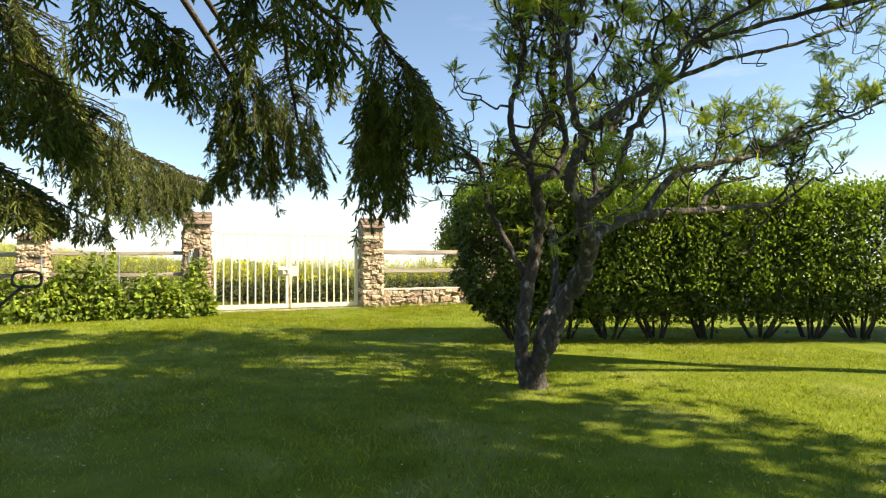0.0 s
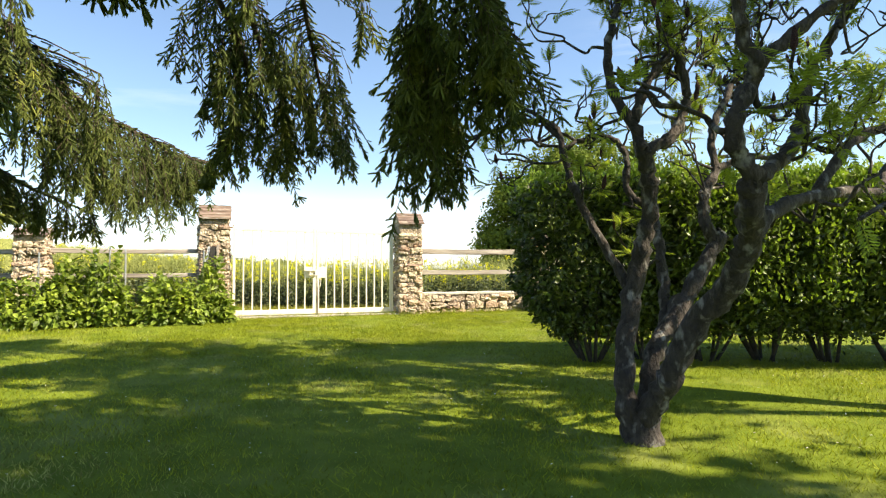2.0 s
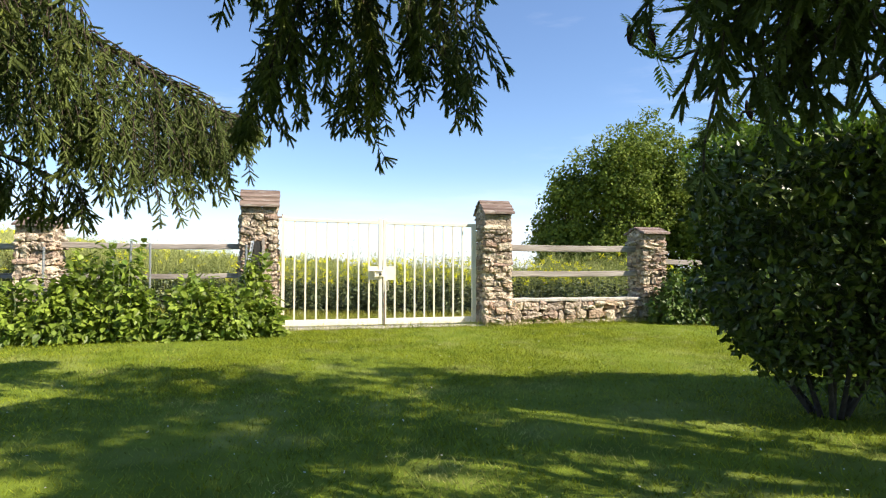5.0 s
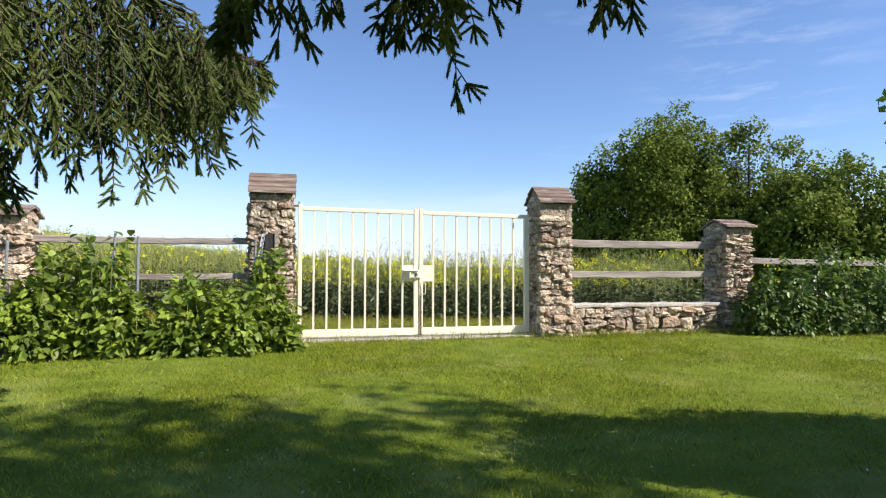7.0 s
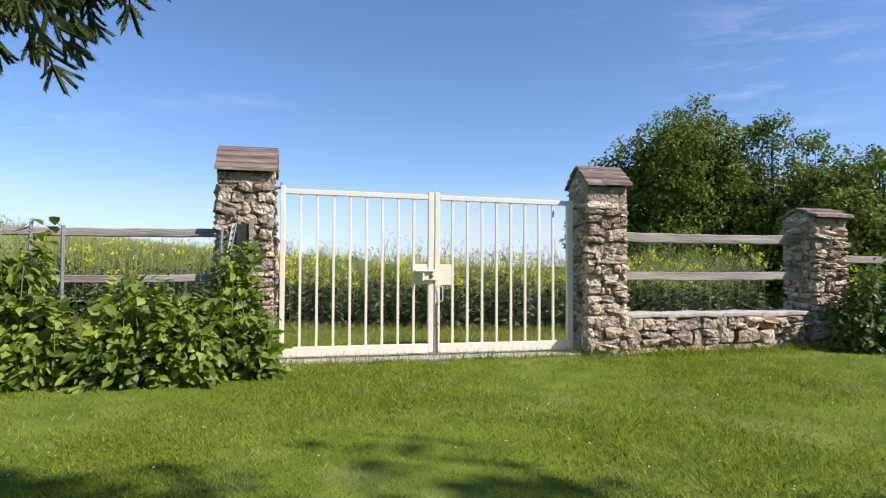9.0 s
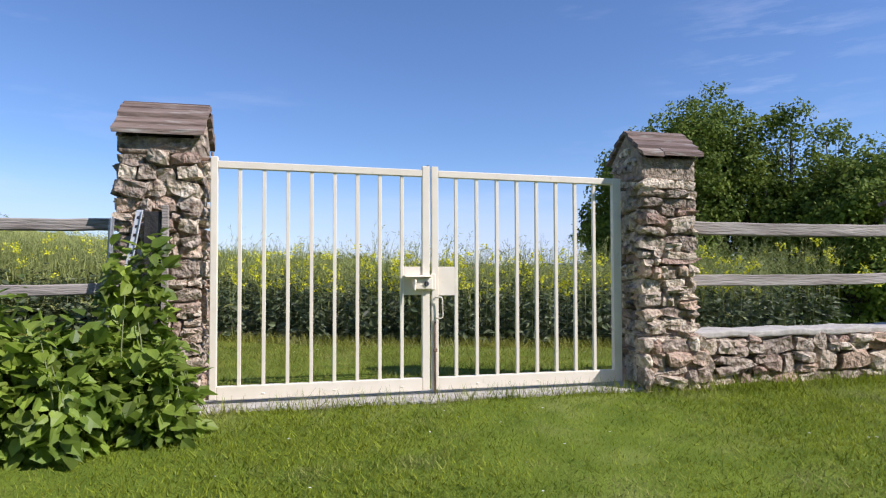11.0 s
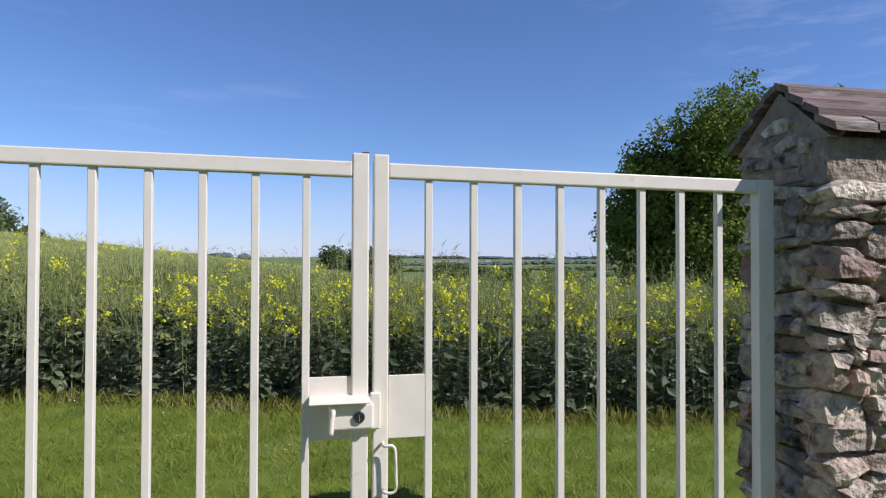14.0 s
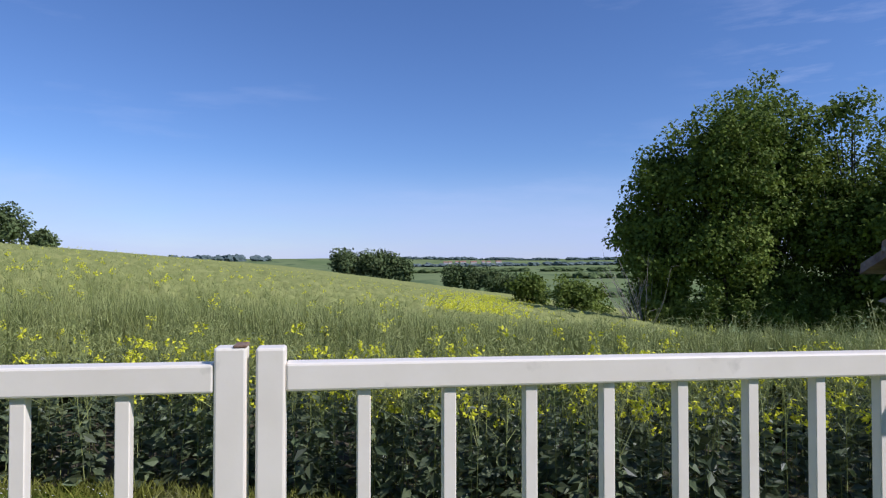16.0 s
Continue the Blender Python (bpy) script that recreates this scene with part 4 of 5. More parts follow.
# over the left side, its end beside the gate
hang([(-3.0, -12.1, 4.9), (-2.75, -9.5, 4.0), (-2.2, -7.2, 3.25), (-1.65, -5.79, 2.74), (-1.2, -5.08, 2.60), (-0.90, -4.5, 2.50), (-0.48, -4.03, 2.47)], 0.045, 540, 0.85, (0.8, 0.9, 1.0, 1.2, 1.6, 1.5, 0.95, 0.15), 40, 0.42, None, 0.14)
hang([(-3.1, -12.1, 3.3), (-3.2, -9.0, 2.7), (-2.7, -6.2, 2.15), (-2.3, -4.9, 1.9), (-1.75, -4.75, 1.66)], 0.04, 200, 1.0, (0.7, 0.7, 0.7, 0.35), 41, 0.5, PLAIN)
hang([(-3.1, -12.1, 3.4), (-3.3, -9.6, 2.8), (-2.9, -7.6, 2.2), (-2.4, -6.2, 1.8)], 0.04, 120, 0.8, (0.8, 0.9, 0.5), 42, 0.45, PLAIN)
# short ones close to the trunk, over the start of the walk
hang([(-3.0, -12.1, 4.6), (-1.9, -12.4, 3.7), (-0.8, -12.4, 3.05), (0.1, -12.2, 2.65)], 0.04, 130, 0.7, (0.6, 0.7, 0.5), 43, 0.35, PLAIN)
hang([(-3.0, -12.1, 3.7), (-2.5, -10.9, 3.0), (-1.9, -9.9, 2.45), (-1.5, -9.3, 2.15)], 0.04, 170, 0.8, (0.7, 0.8, 0.5), 44, 0.25, PLAIN)
hang([(-3.0, -12.1, 4.1), (-2.2, -11.4, 3.4), (-1.3, -10.7, 2.85), (-0.7, -10.2, 2.6)], 0.04, 110, 0.8, (0.6, 0.7, 0.45), 45, 0.3, PLAIN)
hang([(-3.0, -12.1, 4.4), (-1.6, -11.6, 3.6), (-0.3, -10.9, 3.0), (0.5, -10.4, 2.75)], 0.04, 80, 0.7, (0.6, 0.7, 0.45), 46, 0.4, PLAIN)
# the curtain over the middle of the lawn
hang([(-3.0, -12.1, 5.2), (-1.6, -10.0, 4.2), (-0.45, -8.4, 3.25), (-0.02, -7.2, 2.75), (-0.2, -6.5, 2.37), (-0.36, -6.15, 2.08)], 0.04, 110, 0.8, (0.8, 0.8, 0.7, 0.5, 0.2), 47, 0.70, None, 0.3)
hang([(-3.0, -12.1, 5.3), (-1.6, -10.1, 4.35), (-0.4, -8.5, 3.5), (0.14, -7.2, 2.97), (0.38, -6.5, 2.66), (0.46, -6.05, 2.40)], 0.04, 140, 0.9, (0.9, 0.9, 0.9, 0.8, 0.6), 48, 0.68, None, 0.2)
hang([(-3.0, -12.1, 5.6), (-1.4, -10.4, 4.6), (0.0, -9.0, 3.8), (0.45, -7.7, 3.2), (0.7, -6.9, 2.8), (0.88, -6.45, 2.45)], 0.04, 115, 1.0, (0.9, 0.9, 0.9, 0.8, 0.6), 53, 0.66)
# nearer the sumac
hang([(-3.0, -12.1, 4.8), (-1.6, -11.3, 4.0), (-0.3, -10.4, 3.3), (0.78, -9.7, 2.75), (1.16, -9.1, 2.28)], 0.04, 150, 0.4, (0.5, 1.0, 1.2), 49, 0.87)
hang([(-3.0, -12.1, 5.2), (-1.4, -11.4, 4.3), (0.1, -10.7, 3.4), (1.0, -10.0, 2.75), (1.5, -9.6, 2.45)], 0.04, 100, 0.6, (0.4, 0.7, 0.8, 0.7), 50, 0.83)
# two unseen ones behind the start of the walk, added to shade the lawn
hang([(-3.0, -12.2, 5.0), (-1.2, -13.5, 4.3), (0.5, -14.8, 3.7), (1.6, -15.7, 3.3)], 0.05, 150, 1.5, (0.5, 0.7, 0.5), 70, 0.25, COARSE)
hang([(-3.0, -12.2, 5.6), (-1.6, -14.2, 4.7), (-0.4, -15.9, 4.0), (0.3, -17.0, 3.6)], 0.05, 150, 1.5, (0.5, 0.7, 0.5), 71, 0.25, COARSE)
# upper boughs all round the trunk
for k in range(22):
    a, h = k * 2.399, 4.5 + 0.42 * k
    ln = 6.2 * (1 - k / 27)
    dx, dy = math.cos(a), math.sin(a)
    if -0.2 < math.atan2(dy, dx) < 2.0 and h < 7:
        h += 1.2
    hang([(-3.1, -12.2, h), (-3.1 + dx * ln * 0.45, -12.2 + dy * ln * 0.45, h - 0.5), (-3.1 + dx * ln * 0.8, -12.2 + dy * ln * 0.8, h - 1.3), (-3.1 + dx * ln, -12.2 + dy * ln, h - 1.7)], 0.05, 46, 1.4, (0.5, 0.8, 0.4), 80 + k, 0.15, COARSE)


# a tool left on the lawn under the spruce
tool = thing("garden_tool", (-3.0, -8.9, float(terrain(-3.0, -8.9))), "black garden tool with looped handle leaning on lawn", "garden tool")
ring = [(-1.92 + 0.105 * math.copysign(abs(math.cos(a)) ** 0.55, math.cos(a)), -8.86, 0.86 + 0.062 * math.copysign(abs(math.sin(a)) ** 0.55, math.sin(a))) for a in np.linspace(0, 2 * math.pi, 25)]
part("looped_grip", tube(ring, [0.012] * 25, 7), DARKMETAL, tool, smooth=True)
part("shaft", tube([(-1.95, -8.86, 0.80), (-2.4, -8.88, 0.36), (-3.05, -8.9, -0.33)], [0.015, 0.014, 0.014], 7), DARKMETAL, tool, smooth=True)


# ---------- trees ----------
def leafy_tree(name, x, y, height, radius, seed, leaves, size, mat, label, group, lift=0.22, clumps=26, trunk=0.22, flat=1.0):
    """A tapered trunk with limbs, and a crown of many leaf clumps with gaps between them."""
    r = np.random.default_rng(seed)
    z = float(terrain(x, y))
    ob = thing(name, (x, y, z), label, "tree", group)
    wood = [tube(smooth_line([(x, y, z - 0.3), (x + r.normal(0, 0.2), y, z + height * 0.35), (x + r.normal(0, 0.4), y + r.normal(0, 0.3), z + height * 0.85)], 5), np.linspace(trunk, trunk * 0.2, 11), 8)]
    d = ball_dirs(clumps)
    d[:, 2] = np.abs(d[:, 2]) * 1.25 - 0.35 if lift > 0 else d[:, 2]
    rad = np.where(np.arange(clumps) % 4 == 0, r.uniform(0.1, 0.45, clumps), r.uniform(0.52, 0.82, clumps))[:, None]
    half = height * (1 - lift) / 2
    cz = z + height * lift + half
    centre = np.array([x, y, cz]) + d * rad * np.array([radius, radius * flat, half])
    for c in centre:
        foot = np.array([x, y, z + height * r.uniform(0.2, 0.5)])
        wood.append(tube(smooth_line([foot, (foot + c) / 2 + [0, 0, -0.04 * height], c], 3), np.linspace(trunk * 0.4, trunk * 0.06, 7), 5))
    part("trunk", join(wood), BARK, ob, smooth=True)
    # every lobe is a heap of small tufts, and every tuft a spray of leaves
    tufts = max(3, int(leaves / clumps / 24))
    cr = r.uniform(0.30, 0.46, clumps) * radius
    tu = ball_dirs(tufts * clumps, 0.35) * (r.uniform(0.35, 1, tufts * clumps) ** 0.5)[:, None]
    tk = np.repeat(np.arange(clumps), tufts)
    tc = centre[tk] + tu * cr[tk][:, None] * np.array([1, 1, 0.85])
    tr = r.uniform(0.9, 1.7, len(tc)) * size * 1.5
    k = np.repeat(np.arange(len(tc)), 24)
    u = ball_dirs(len(k), 0.25) * (r.uniform(0.3, 1, len(k)) ** 0.5)[:, None]
    pos = tc[k] + u * tr[k][:, None]
    along = u + r.normal(0, 0.6, u.shape) + [0, 0, -0.35]
    normal = u + 0.5 * tu[k] + r.normal(0, 0.3, u.shape) + [0, 0, 0.35]
    part("crown", scatter(LEAF, pos, along, normal, (r.uniform(0.6, 1.3, len(pos)) * size)[:, None] * [1, 1.6, 1]), mat, ob)
    return ob


WOOD_LABEL = "tall broad-leaved tree with dense green crown at field edge"
EDGE = "trees at the field's edge"
for k, (tx, ty, th, tr) in enumerate([(27.0, 42.0, 16.4, 3.5), (30.6, 39.5, 20.7, 4.6), (35.4, 41.0, 22.6, 4.9), (39.7, 37.5, 20.8, 4.7), (44.7, 38.5, 21.2, 4.9), (50.2, 36.5, 20.2, 5.0)]):
    leafy_tree("field_tree", tx, ty, th, tr, 301 + k, 34000 if k < 4 else 16000, 0.27, TREELEAF, WOOD_LABEL, EDGE, 0.0, 78, 0.24)
# four more sunward, mostly out of view, added to shade the lower crowns
for k, (tx, ty, th, tr) in enumerate([(39.6, 31.6, 15.5, 4.2), (43.5, 31.5, 18.0, 4.6), (48.5, 28.5, 19.5, 5.0), (55.0, 27.0, 20.0, 5.5)]):
    leafy_tree("field_tree", tx, ty, th, tr, 320 + k, 12000, 0.34, TREELEAF, WOOD_LABEL, EDGE, 0.0, 50, 0.24)
# scrub under them
for k, (bx, by, bh, br) in enumerate([(25.4, 40.6, 4.2, 1.8), (28.0, 38.0, 4.6, 2.4), (32, 37, 4.8, 2.6), (36, 36, 5.0, 2.6), (33.8, 38.6, 7.0, 3.0), (37.2, 38.4, 7.0, 3.0), (41, 34.5, 5.0, 2.8), (46.5, 34, 5.0, 3)]):
    leafy_tree("scrub_bush", bx, by, bh, br, 330 + k, 4500, 0.22, TREELEAF, "low dark scrub under tall trees", "scrub at the field's edge", 0.0, 18, 0.06)
for k, (bx, by, bh, br) in enumerate([(26.0, 57, 4.8, 2.6), (29.5, 60, 4.6, 2.6), (23.2, 62, 4.2, 2.2)]):
    leafy_tree("field_bush", bx, by, bh, br, 350 + k, 3500, 0.3, TREELEAF, "green bush on the far field margin", "bushes of the field margin", 0.0, 16, 0.07)
for k, (bx, by, bh, br) in enumerate([(8, 274, 11.5, 5), (15, 276, 12, 5), (22, 274, 13.5, 6), (29, 273, 13, 6), (35, 272, 10, 5), (58, 272, 11, 5), (66, 270, 11, 5), (75, 268, 11, 6), (84, 265, 10, 5), (92, 262, 10, 5)]):
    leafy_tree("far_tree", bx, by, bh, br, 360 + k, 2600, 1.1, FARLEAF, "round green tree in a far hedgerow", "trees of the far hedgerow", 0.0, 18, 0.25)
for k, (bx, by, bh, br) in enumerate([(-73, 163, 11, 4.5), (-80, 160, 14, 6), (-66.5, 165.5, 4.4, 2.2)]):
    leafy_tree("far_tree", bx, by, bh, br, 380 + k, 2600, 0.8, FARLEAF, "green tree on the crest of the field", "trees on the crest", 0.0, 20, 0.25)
# a bare twiggy bush beside the trees
twiggy = thing("bare_bush", (24.0, 39.5, float(terrain(24.0, 39.5))), "pale bare twiggy bush beside green trees", "bush")
rt = np.random.default_rng(77)
for k in range(26):
    foot = np.array([24.4, 40.0, float(terrain(24, 39.5))])
    d = unit(np.array([rt.normal(-0.35, 0.4), rt.normal(0, 0.4), 1.0]))
    end = foot + d * rt.uniform(3.5, 7.0)
    line = smooth_line([foot, (foot + end) / 2 + rt.normal(0, 0.25, 3), end], 4)
    sprig = [tube(line, np.linspace(0.035, 0.008, len(line)), 4)]
    for q in range(5):
        a = line[rt.integers(3, len(line))]
        sprig.append(tube([a, a + unit(d + rt.normal(0, 0.5, 3)) * rt.uniform(0.4, 1.0)], [0.012, 0.004], 3))
    part("branch", join(sprig), GREYWOOD, twiggy)


def far_wood(name, label, line, tall, deep, seed, mat=HAZYWOOD, step_m=9.0):
    """A strip of distant wood: many lumps of foliage joined into one."""
    r = np.random.default_rng(seed)
    pts = np.array(line, float)
    seg = np.linalg.norm(np.diff(pts, axis=0), axis=1)
    n = int(2.2 * seg.sum() / step_m)
    t = np.concatenate([[0], np.cumsum(seg)]) / seg.sum()
    s = np.sort(r.uniform(0, 1, n))
    x = np.interp(s, t, pts[:, 0]) + r.normal(0, deep, n)
    y = np.interp(s, t, pts[:, 1]) + r.normal(0, deep, n)
    pieces = []
    bm = bmesh.new()
    bmesh.ops.create_icosphere(bm, subdivisions=2, radius=1.0)
    base_v = np.array([v.co[:] for v in bm.verts])
    base_f = np.array([[v.index for v in f.verts] for f in bm.faces])
    bm.free()
    for k in range(n):
        h = tall * r.uniform(0.6, 1.15)
        v = base_v * (1 + 0.22 * r.standard_normal((len(base_v), 1))) * [step_m * r.uniform(0.6, 1.1), step_m * 0.8, h * 0.6]
        pieces.append((v + [x[k], y[k], float(terrain(x[k], y[k])) + h * 0.45], [base_f]))
    ob = part(name, join(pieces), mat, None)
    return tagged(ob, label, "wood", kind="stuff")


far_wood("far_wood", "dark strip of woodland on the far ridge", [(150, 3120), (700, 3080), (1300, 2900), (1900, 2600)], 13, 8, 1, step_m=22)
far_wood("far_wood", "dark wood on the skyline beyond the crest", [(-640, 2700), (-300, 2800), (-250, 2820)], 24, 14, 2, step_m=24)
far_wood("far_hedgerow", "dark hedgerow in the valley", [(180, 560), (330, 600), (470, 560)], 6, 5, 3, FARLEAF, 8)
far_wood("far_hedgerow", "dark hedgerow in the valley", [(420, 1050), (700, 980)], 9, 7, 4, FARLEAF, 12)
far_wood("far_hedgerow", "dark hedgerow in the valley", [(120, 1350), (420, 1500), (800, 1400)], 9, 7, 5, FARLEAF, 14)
far_wood("far_hedgerow", "dark hedgerow in the valley", [(200, 2100), (620, 2000), (1100, 1850)], 11, 9, 6, HAZYWOOD, 18)
rv = random.Random(12)
for k in range(11):
    hx, hy = 470 + k * 22 + rv.uniform(-8, 8), 2420 + rv.uniform(-40, 40)
    hz0 = float(terrain(hx, hy))
    house = thing("far_house", (hx, hy, hz0), "small pale house with a brown roof in a far village", "house", "houses of the far village")
    hw, hd, hh = rv.uniform(6, 10), 5, rv.uniform(5, 7)
    part("wall", box(hx - hw, hx + hw, hy - hd, hy + hd, hz0 - 3, hz0 + hh, 0), PLASTER, house)
    part("roof", gable(hx - hw, hy - hd - 0.5, hy + hd + 0.5, hz0 + hh, hz0 + hh + 4, 2 * hw), ROOFTILE, house)

# two trees out of view, placed so that their crowns dapple the lawn
leafy_tree("shade_tree", 7.0, -17.4, 12.2, 4.5, 390, 14000, 0.22, TREELEAF, "broad unseen tree placed to shade the lawn", "", 0.42, 46, 0.22)
leafy_tree("shade_tree", 8.6, -11.6, 11.1, 2.5, 391, 2900, 0.2, TREELEAF, "tall unseen tree placed to shade the lawn", "", 0.68, 26, 0.2)


# ---------- the rape field ----------
def rape_plant(seed, flower):
    """One plant about 1.4 m tall: branching stems with pods, broad leaves below, perhaps yellow heads. Returns three meshes."""
    r = np.random.default_rng(seed)
    h = r.uniform(1.34, 1.74)
    stems, leaf_p, leaf_d, leaf_s, fl = [], [], [], [], []

    def blade(a, b, w):
        side = unit(np.cross(b - a, r.normal(0, 1, 3))) * w
        stems.append((np.array([a - side, a + side, b]), np.array([(0, 1, 2)])))

    top = np.array([r.normal(0, 0.06), r.normal(0, 0.06), h])
    blade(np.zeros(3), top, 0.0045)
    blade(top * 0.3, top * [0.6, 0.8, 0.98], 0.004)
    tips = [(top, unit(top))]
    for _ in range(6):
        s = r.uniform(0.4, 0.8)
        a = top * s
        d = unit(np.array([*r.normal(0, 0.45, 2), 1.0]))
        e = a + d * (h - a[2]) * r.uniform(0.7, 1.08)
        blade(a, e, 0.0036)
        tips.append((e, d))
    for e, d in tips:
        for _ in range(8):  # pods
            s = r.uniform(0.05, 0.42)
            p = e - d * s
            blade(p, p + unit(unit(r.normal(0, 1, 3)) + d * 0.9) * r.uniform(0.05, 0.09), 0.0035)
        if r.random() < flower:
            for _ in range(15):
                fl.append(e + d * r.uniform(-0.06, 0.03) + r.normal(0, 0.022, 3))
    for _ in range(28):
        s = r.uniform(0.06, 0.66)
        a = r.uniform(0, 2 * np.pi)
        leaf_p.append(top * s + [0.02 * np.cos(a), 0.02 * np.sin(a), 0])
        leaf_d.append((np.cos(a), np.sin(a), r.uniform(-0.7, 0.3)))
        leaf_s.append(r.uniform(0.08, 0.18) * (1.25 - s))
    lv = scatter(LEAF, np.array(leaf_p), np.array(leaf_d), np.tile([0.0, 0, 1], (28, 1)) + r.normal(0, 0.7, (28, 3)), np.array(leaf_s))
    sv, sf = join(stems)
    if fl:
        fl = np.array(fl)
        fv = scatter(LEAF, fl, ball_dirs(len(fl)), ball_dirs(len(fl)), r.uniform(0.036, 0.055, len(fl)))
    else:
        fv = (np.zeros((0, 3)), [np.zeros((0, 3), int)])
    return (sv, sf[0]), (lv[0], lv[1][0]), (fv[0], fv[1][0])


def spread(shape, pos, turn, size):
    v, f = shape
    if not len(v):
        return np.zeros((0, 3)), [np.zeros((0, 3), int)]
    c, s = np.cos(turn), np.sin(turn)
    x = (c[:, None] * v[None, :, 0] - s[:, None] * v[None, :, 1]) * size[:, None]
    y = (s[:, None] * v[None, :, 0] + c[:, None] * v[None, :, 1]) * size[:, None]
    z = v[None, :, 2] * size[:, None]
    out = np.stack([x, y, z], -1) + pos[:, None]
    return out.reshape(-1, 3), [(f[None] + (np.arange(len(pos)) * len(v))[:, None, None]).reshape(-1, 3)]


rc = np.random.default_rng(21)
crop = thing("rape_crop", (2, 12, 0), "tall rape plants going to seed with some yellow flower heads", "crop", kind="stuff")
PLANTS = [rape_plant(400 + k, 0.09 if k % 3 == 0 else 0.015) for k in range(9)]
n = 4000
px_ = rc.uniform(-11, 17, n)
py_ = crop_edge(px_) + rc.uniform(0, 1, n) ** 1.4 * 11
ok = in_field(px_, py_)
px_, py_ = px_[ok], py_[ok]
pz_ = terrain(px_, py_)
kind_of = rc.integers(0, 9, len(px_))
sets = [[], [], []]
for k in range(9):
    s = kind_of == k
    pos = np.stack([px_[s], py_[s], pz_[s] - 0.03], -1)
    turn, size = rc.uniform(0, 6.28, s.sum()), rc.uniform(0.85, 1.14, s.sum())
    for q in range(3):
        sets[q].append(spread(PLANTS[k][q], pos, turn, size))
part("stalks", join(sets[0]), RAPESTEM, crop)
part("leaves", join(sets[1]), RAPELEAF, crop, "grey-green lower leaves")
part("flowers", join(sets[2]), RAPEFLOWER, crop, "yellow flower heads")
# farther off: tufts of stalk tops over a rough canopy
n = 23000
dist = 8.5 + 75 * rc.uniform(0, 1, n) ** 1.7
ang = rc.uniform(-0.75, 0.95, n)
px_, py_ = dist * np.sin(ang) + 1.5, dist * np.cos(ang)
ok = in_field(px_, py_)
px_, py_, dist = px_[ok], py_[ok], dist[ok]
pz_ = terrain(px_, py_)
tuft_v, tuft_f = [], []
for k in range(8):
    a, w = k * 2.4, 0.012
    foot, tip = np.array([0.10 * np.cos(a), 0.10 * np.sin(a), 0.75]), np.array([0.22 * np.cos(a * 1.7), 0.22 * np.sin(a * 1.7), 1.45 + 0.06 * np.sin(k * 5)])
    side = np.array([-np.sin(a * 3), np.cos(a * 3), 0]) * w
    tuft_v += [foot - side, foot + side, tip]
    tuft_f.append((3 * k, 3 * k + 1, 3 * k + 2))
part("far_stalks", spread((np.array(tuft_v), np.array(tuft_f)), np.stack([px_, py_, pz_], -1), rc.uniform(0, 6.28, len(px_)), rc.uniform(0.9, 1.08, len(px_)) ), RAPESTEM, crop)
n = 650
dist = 13 + 70 * rc.uniform(0, 1, n) ** 1.2
ang = rc.uniform(-0.8, 0.95, n)
fx, fy = dist * np.sin(ang) + 1.5, dist * np.cos(ang)
ok = in_field(fx, fy)
# a denser yellow streak running out into the field
sy_ = 17 + 60 * rc.uniform(0, 1, 1100) ** 1.4
sx_ = rc.normal(0, 1.0, 1100) * (0.3 + 0.035 * sy_)
fx, fy = np.concatenate([fx[ok], 1.6 + 0.27 * sy_ + sx_]), np.concatenate([fy[ok], sy_])
fz = terrain(fx, fy) + 1.54 + rc.uniform(-0.08, 0.08, len(fx))
head = scatter(LEAF, rc.normal(0, 0.024, (12, 3)), ball_dirs(12), ball_dirs(12), np.full(12, 0.042))
# flower heads on low side shoots along the field's edge
ex = np.concatenate([rc.uniform(-0.5, 7.0, 170), rc.uniform(-8, 13, 110)])
ex = np.concatenate([ex, ex + rc.normal(0, 0.09, len(ex))])
ey = crop_edge(ex) + rc.uniform(-0.05, 0.55, len(ex))
ez = terrain(ex, ey) + rc.uniform(0.75, 1.35, len(ex))
part("edge_flowers", spread((head[0], head[1][0]), np.stack([ex, ey, ez], -1), rc.uniform(0, 6.28, len(ex)), rc.uniform(0.7, 1.3, len(ex))), RAPEFLOWER, crop, "yellow flower heads")
part("far_flowers", spread((head[0], head[1][0]), np.stack([fx, fy, fz], -1), rc.uniform(0, 6.28, len(fx)), rc.uniform(0.8, 1.7, len(fx))), RAPEFLOWER, crop, "yellow flower heads")
# the canopy: a rough sheet just under the tips, from ten metres in to the far edge
cu = np.concatenate([np.arange(0, 30, 0.35), 30 * 1.06 ** np.arange(0, 38)])
cv = np.linspace(-0.80, 1.0, 260)
cd, ca = np.meshgrid(8.0 + cu, cv)
kx, ky = cd * np.sin(ca) + 1.5, cd * np.cos(ca)
bumpy = 0.10 * np.sin(kx * 3.1 + np.sin(ky * 2.3)) * np.sin(ky * 2.7 + np.sin(kx * 1.9)) + rc.normal(0, 0.07, kx.shape)
kz = terrain(kx, ky) + 0.30 + 1.0 * step(8.0, 12.5, cd) + bumpy * step(8, 11, cd)
nr, nc = kx.shape
i = (np.arange(nr - 1)[:, None] * nc + np.arange(nc - 1)[None]).ravel()
cq = np.stack([i, i + nc, i + nc + 1, i + 1], -1)
mxx, myy = kx.ravel(), ky.ravel()
good = in_field(mxx, myy)
cq = cq[good[cq].all(1)]
part("canopy", (np.stack([mxx, myy, kz.ravel()], -1), [cq]), CANOPY, crop, "grey-green field of rape", True)


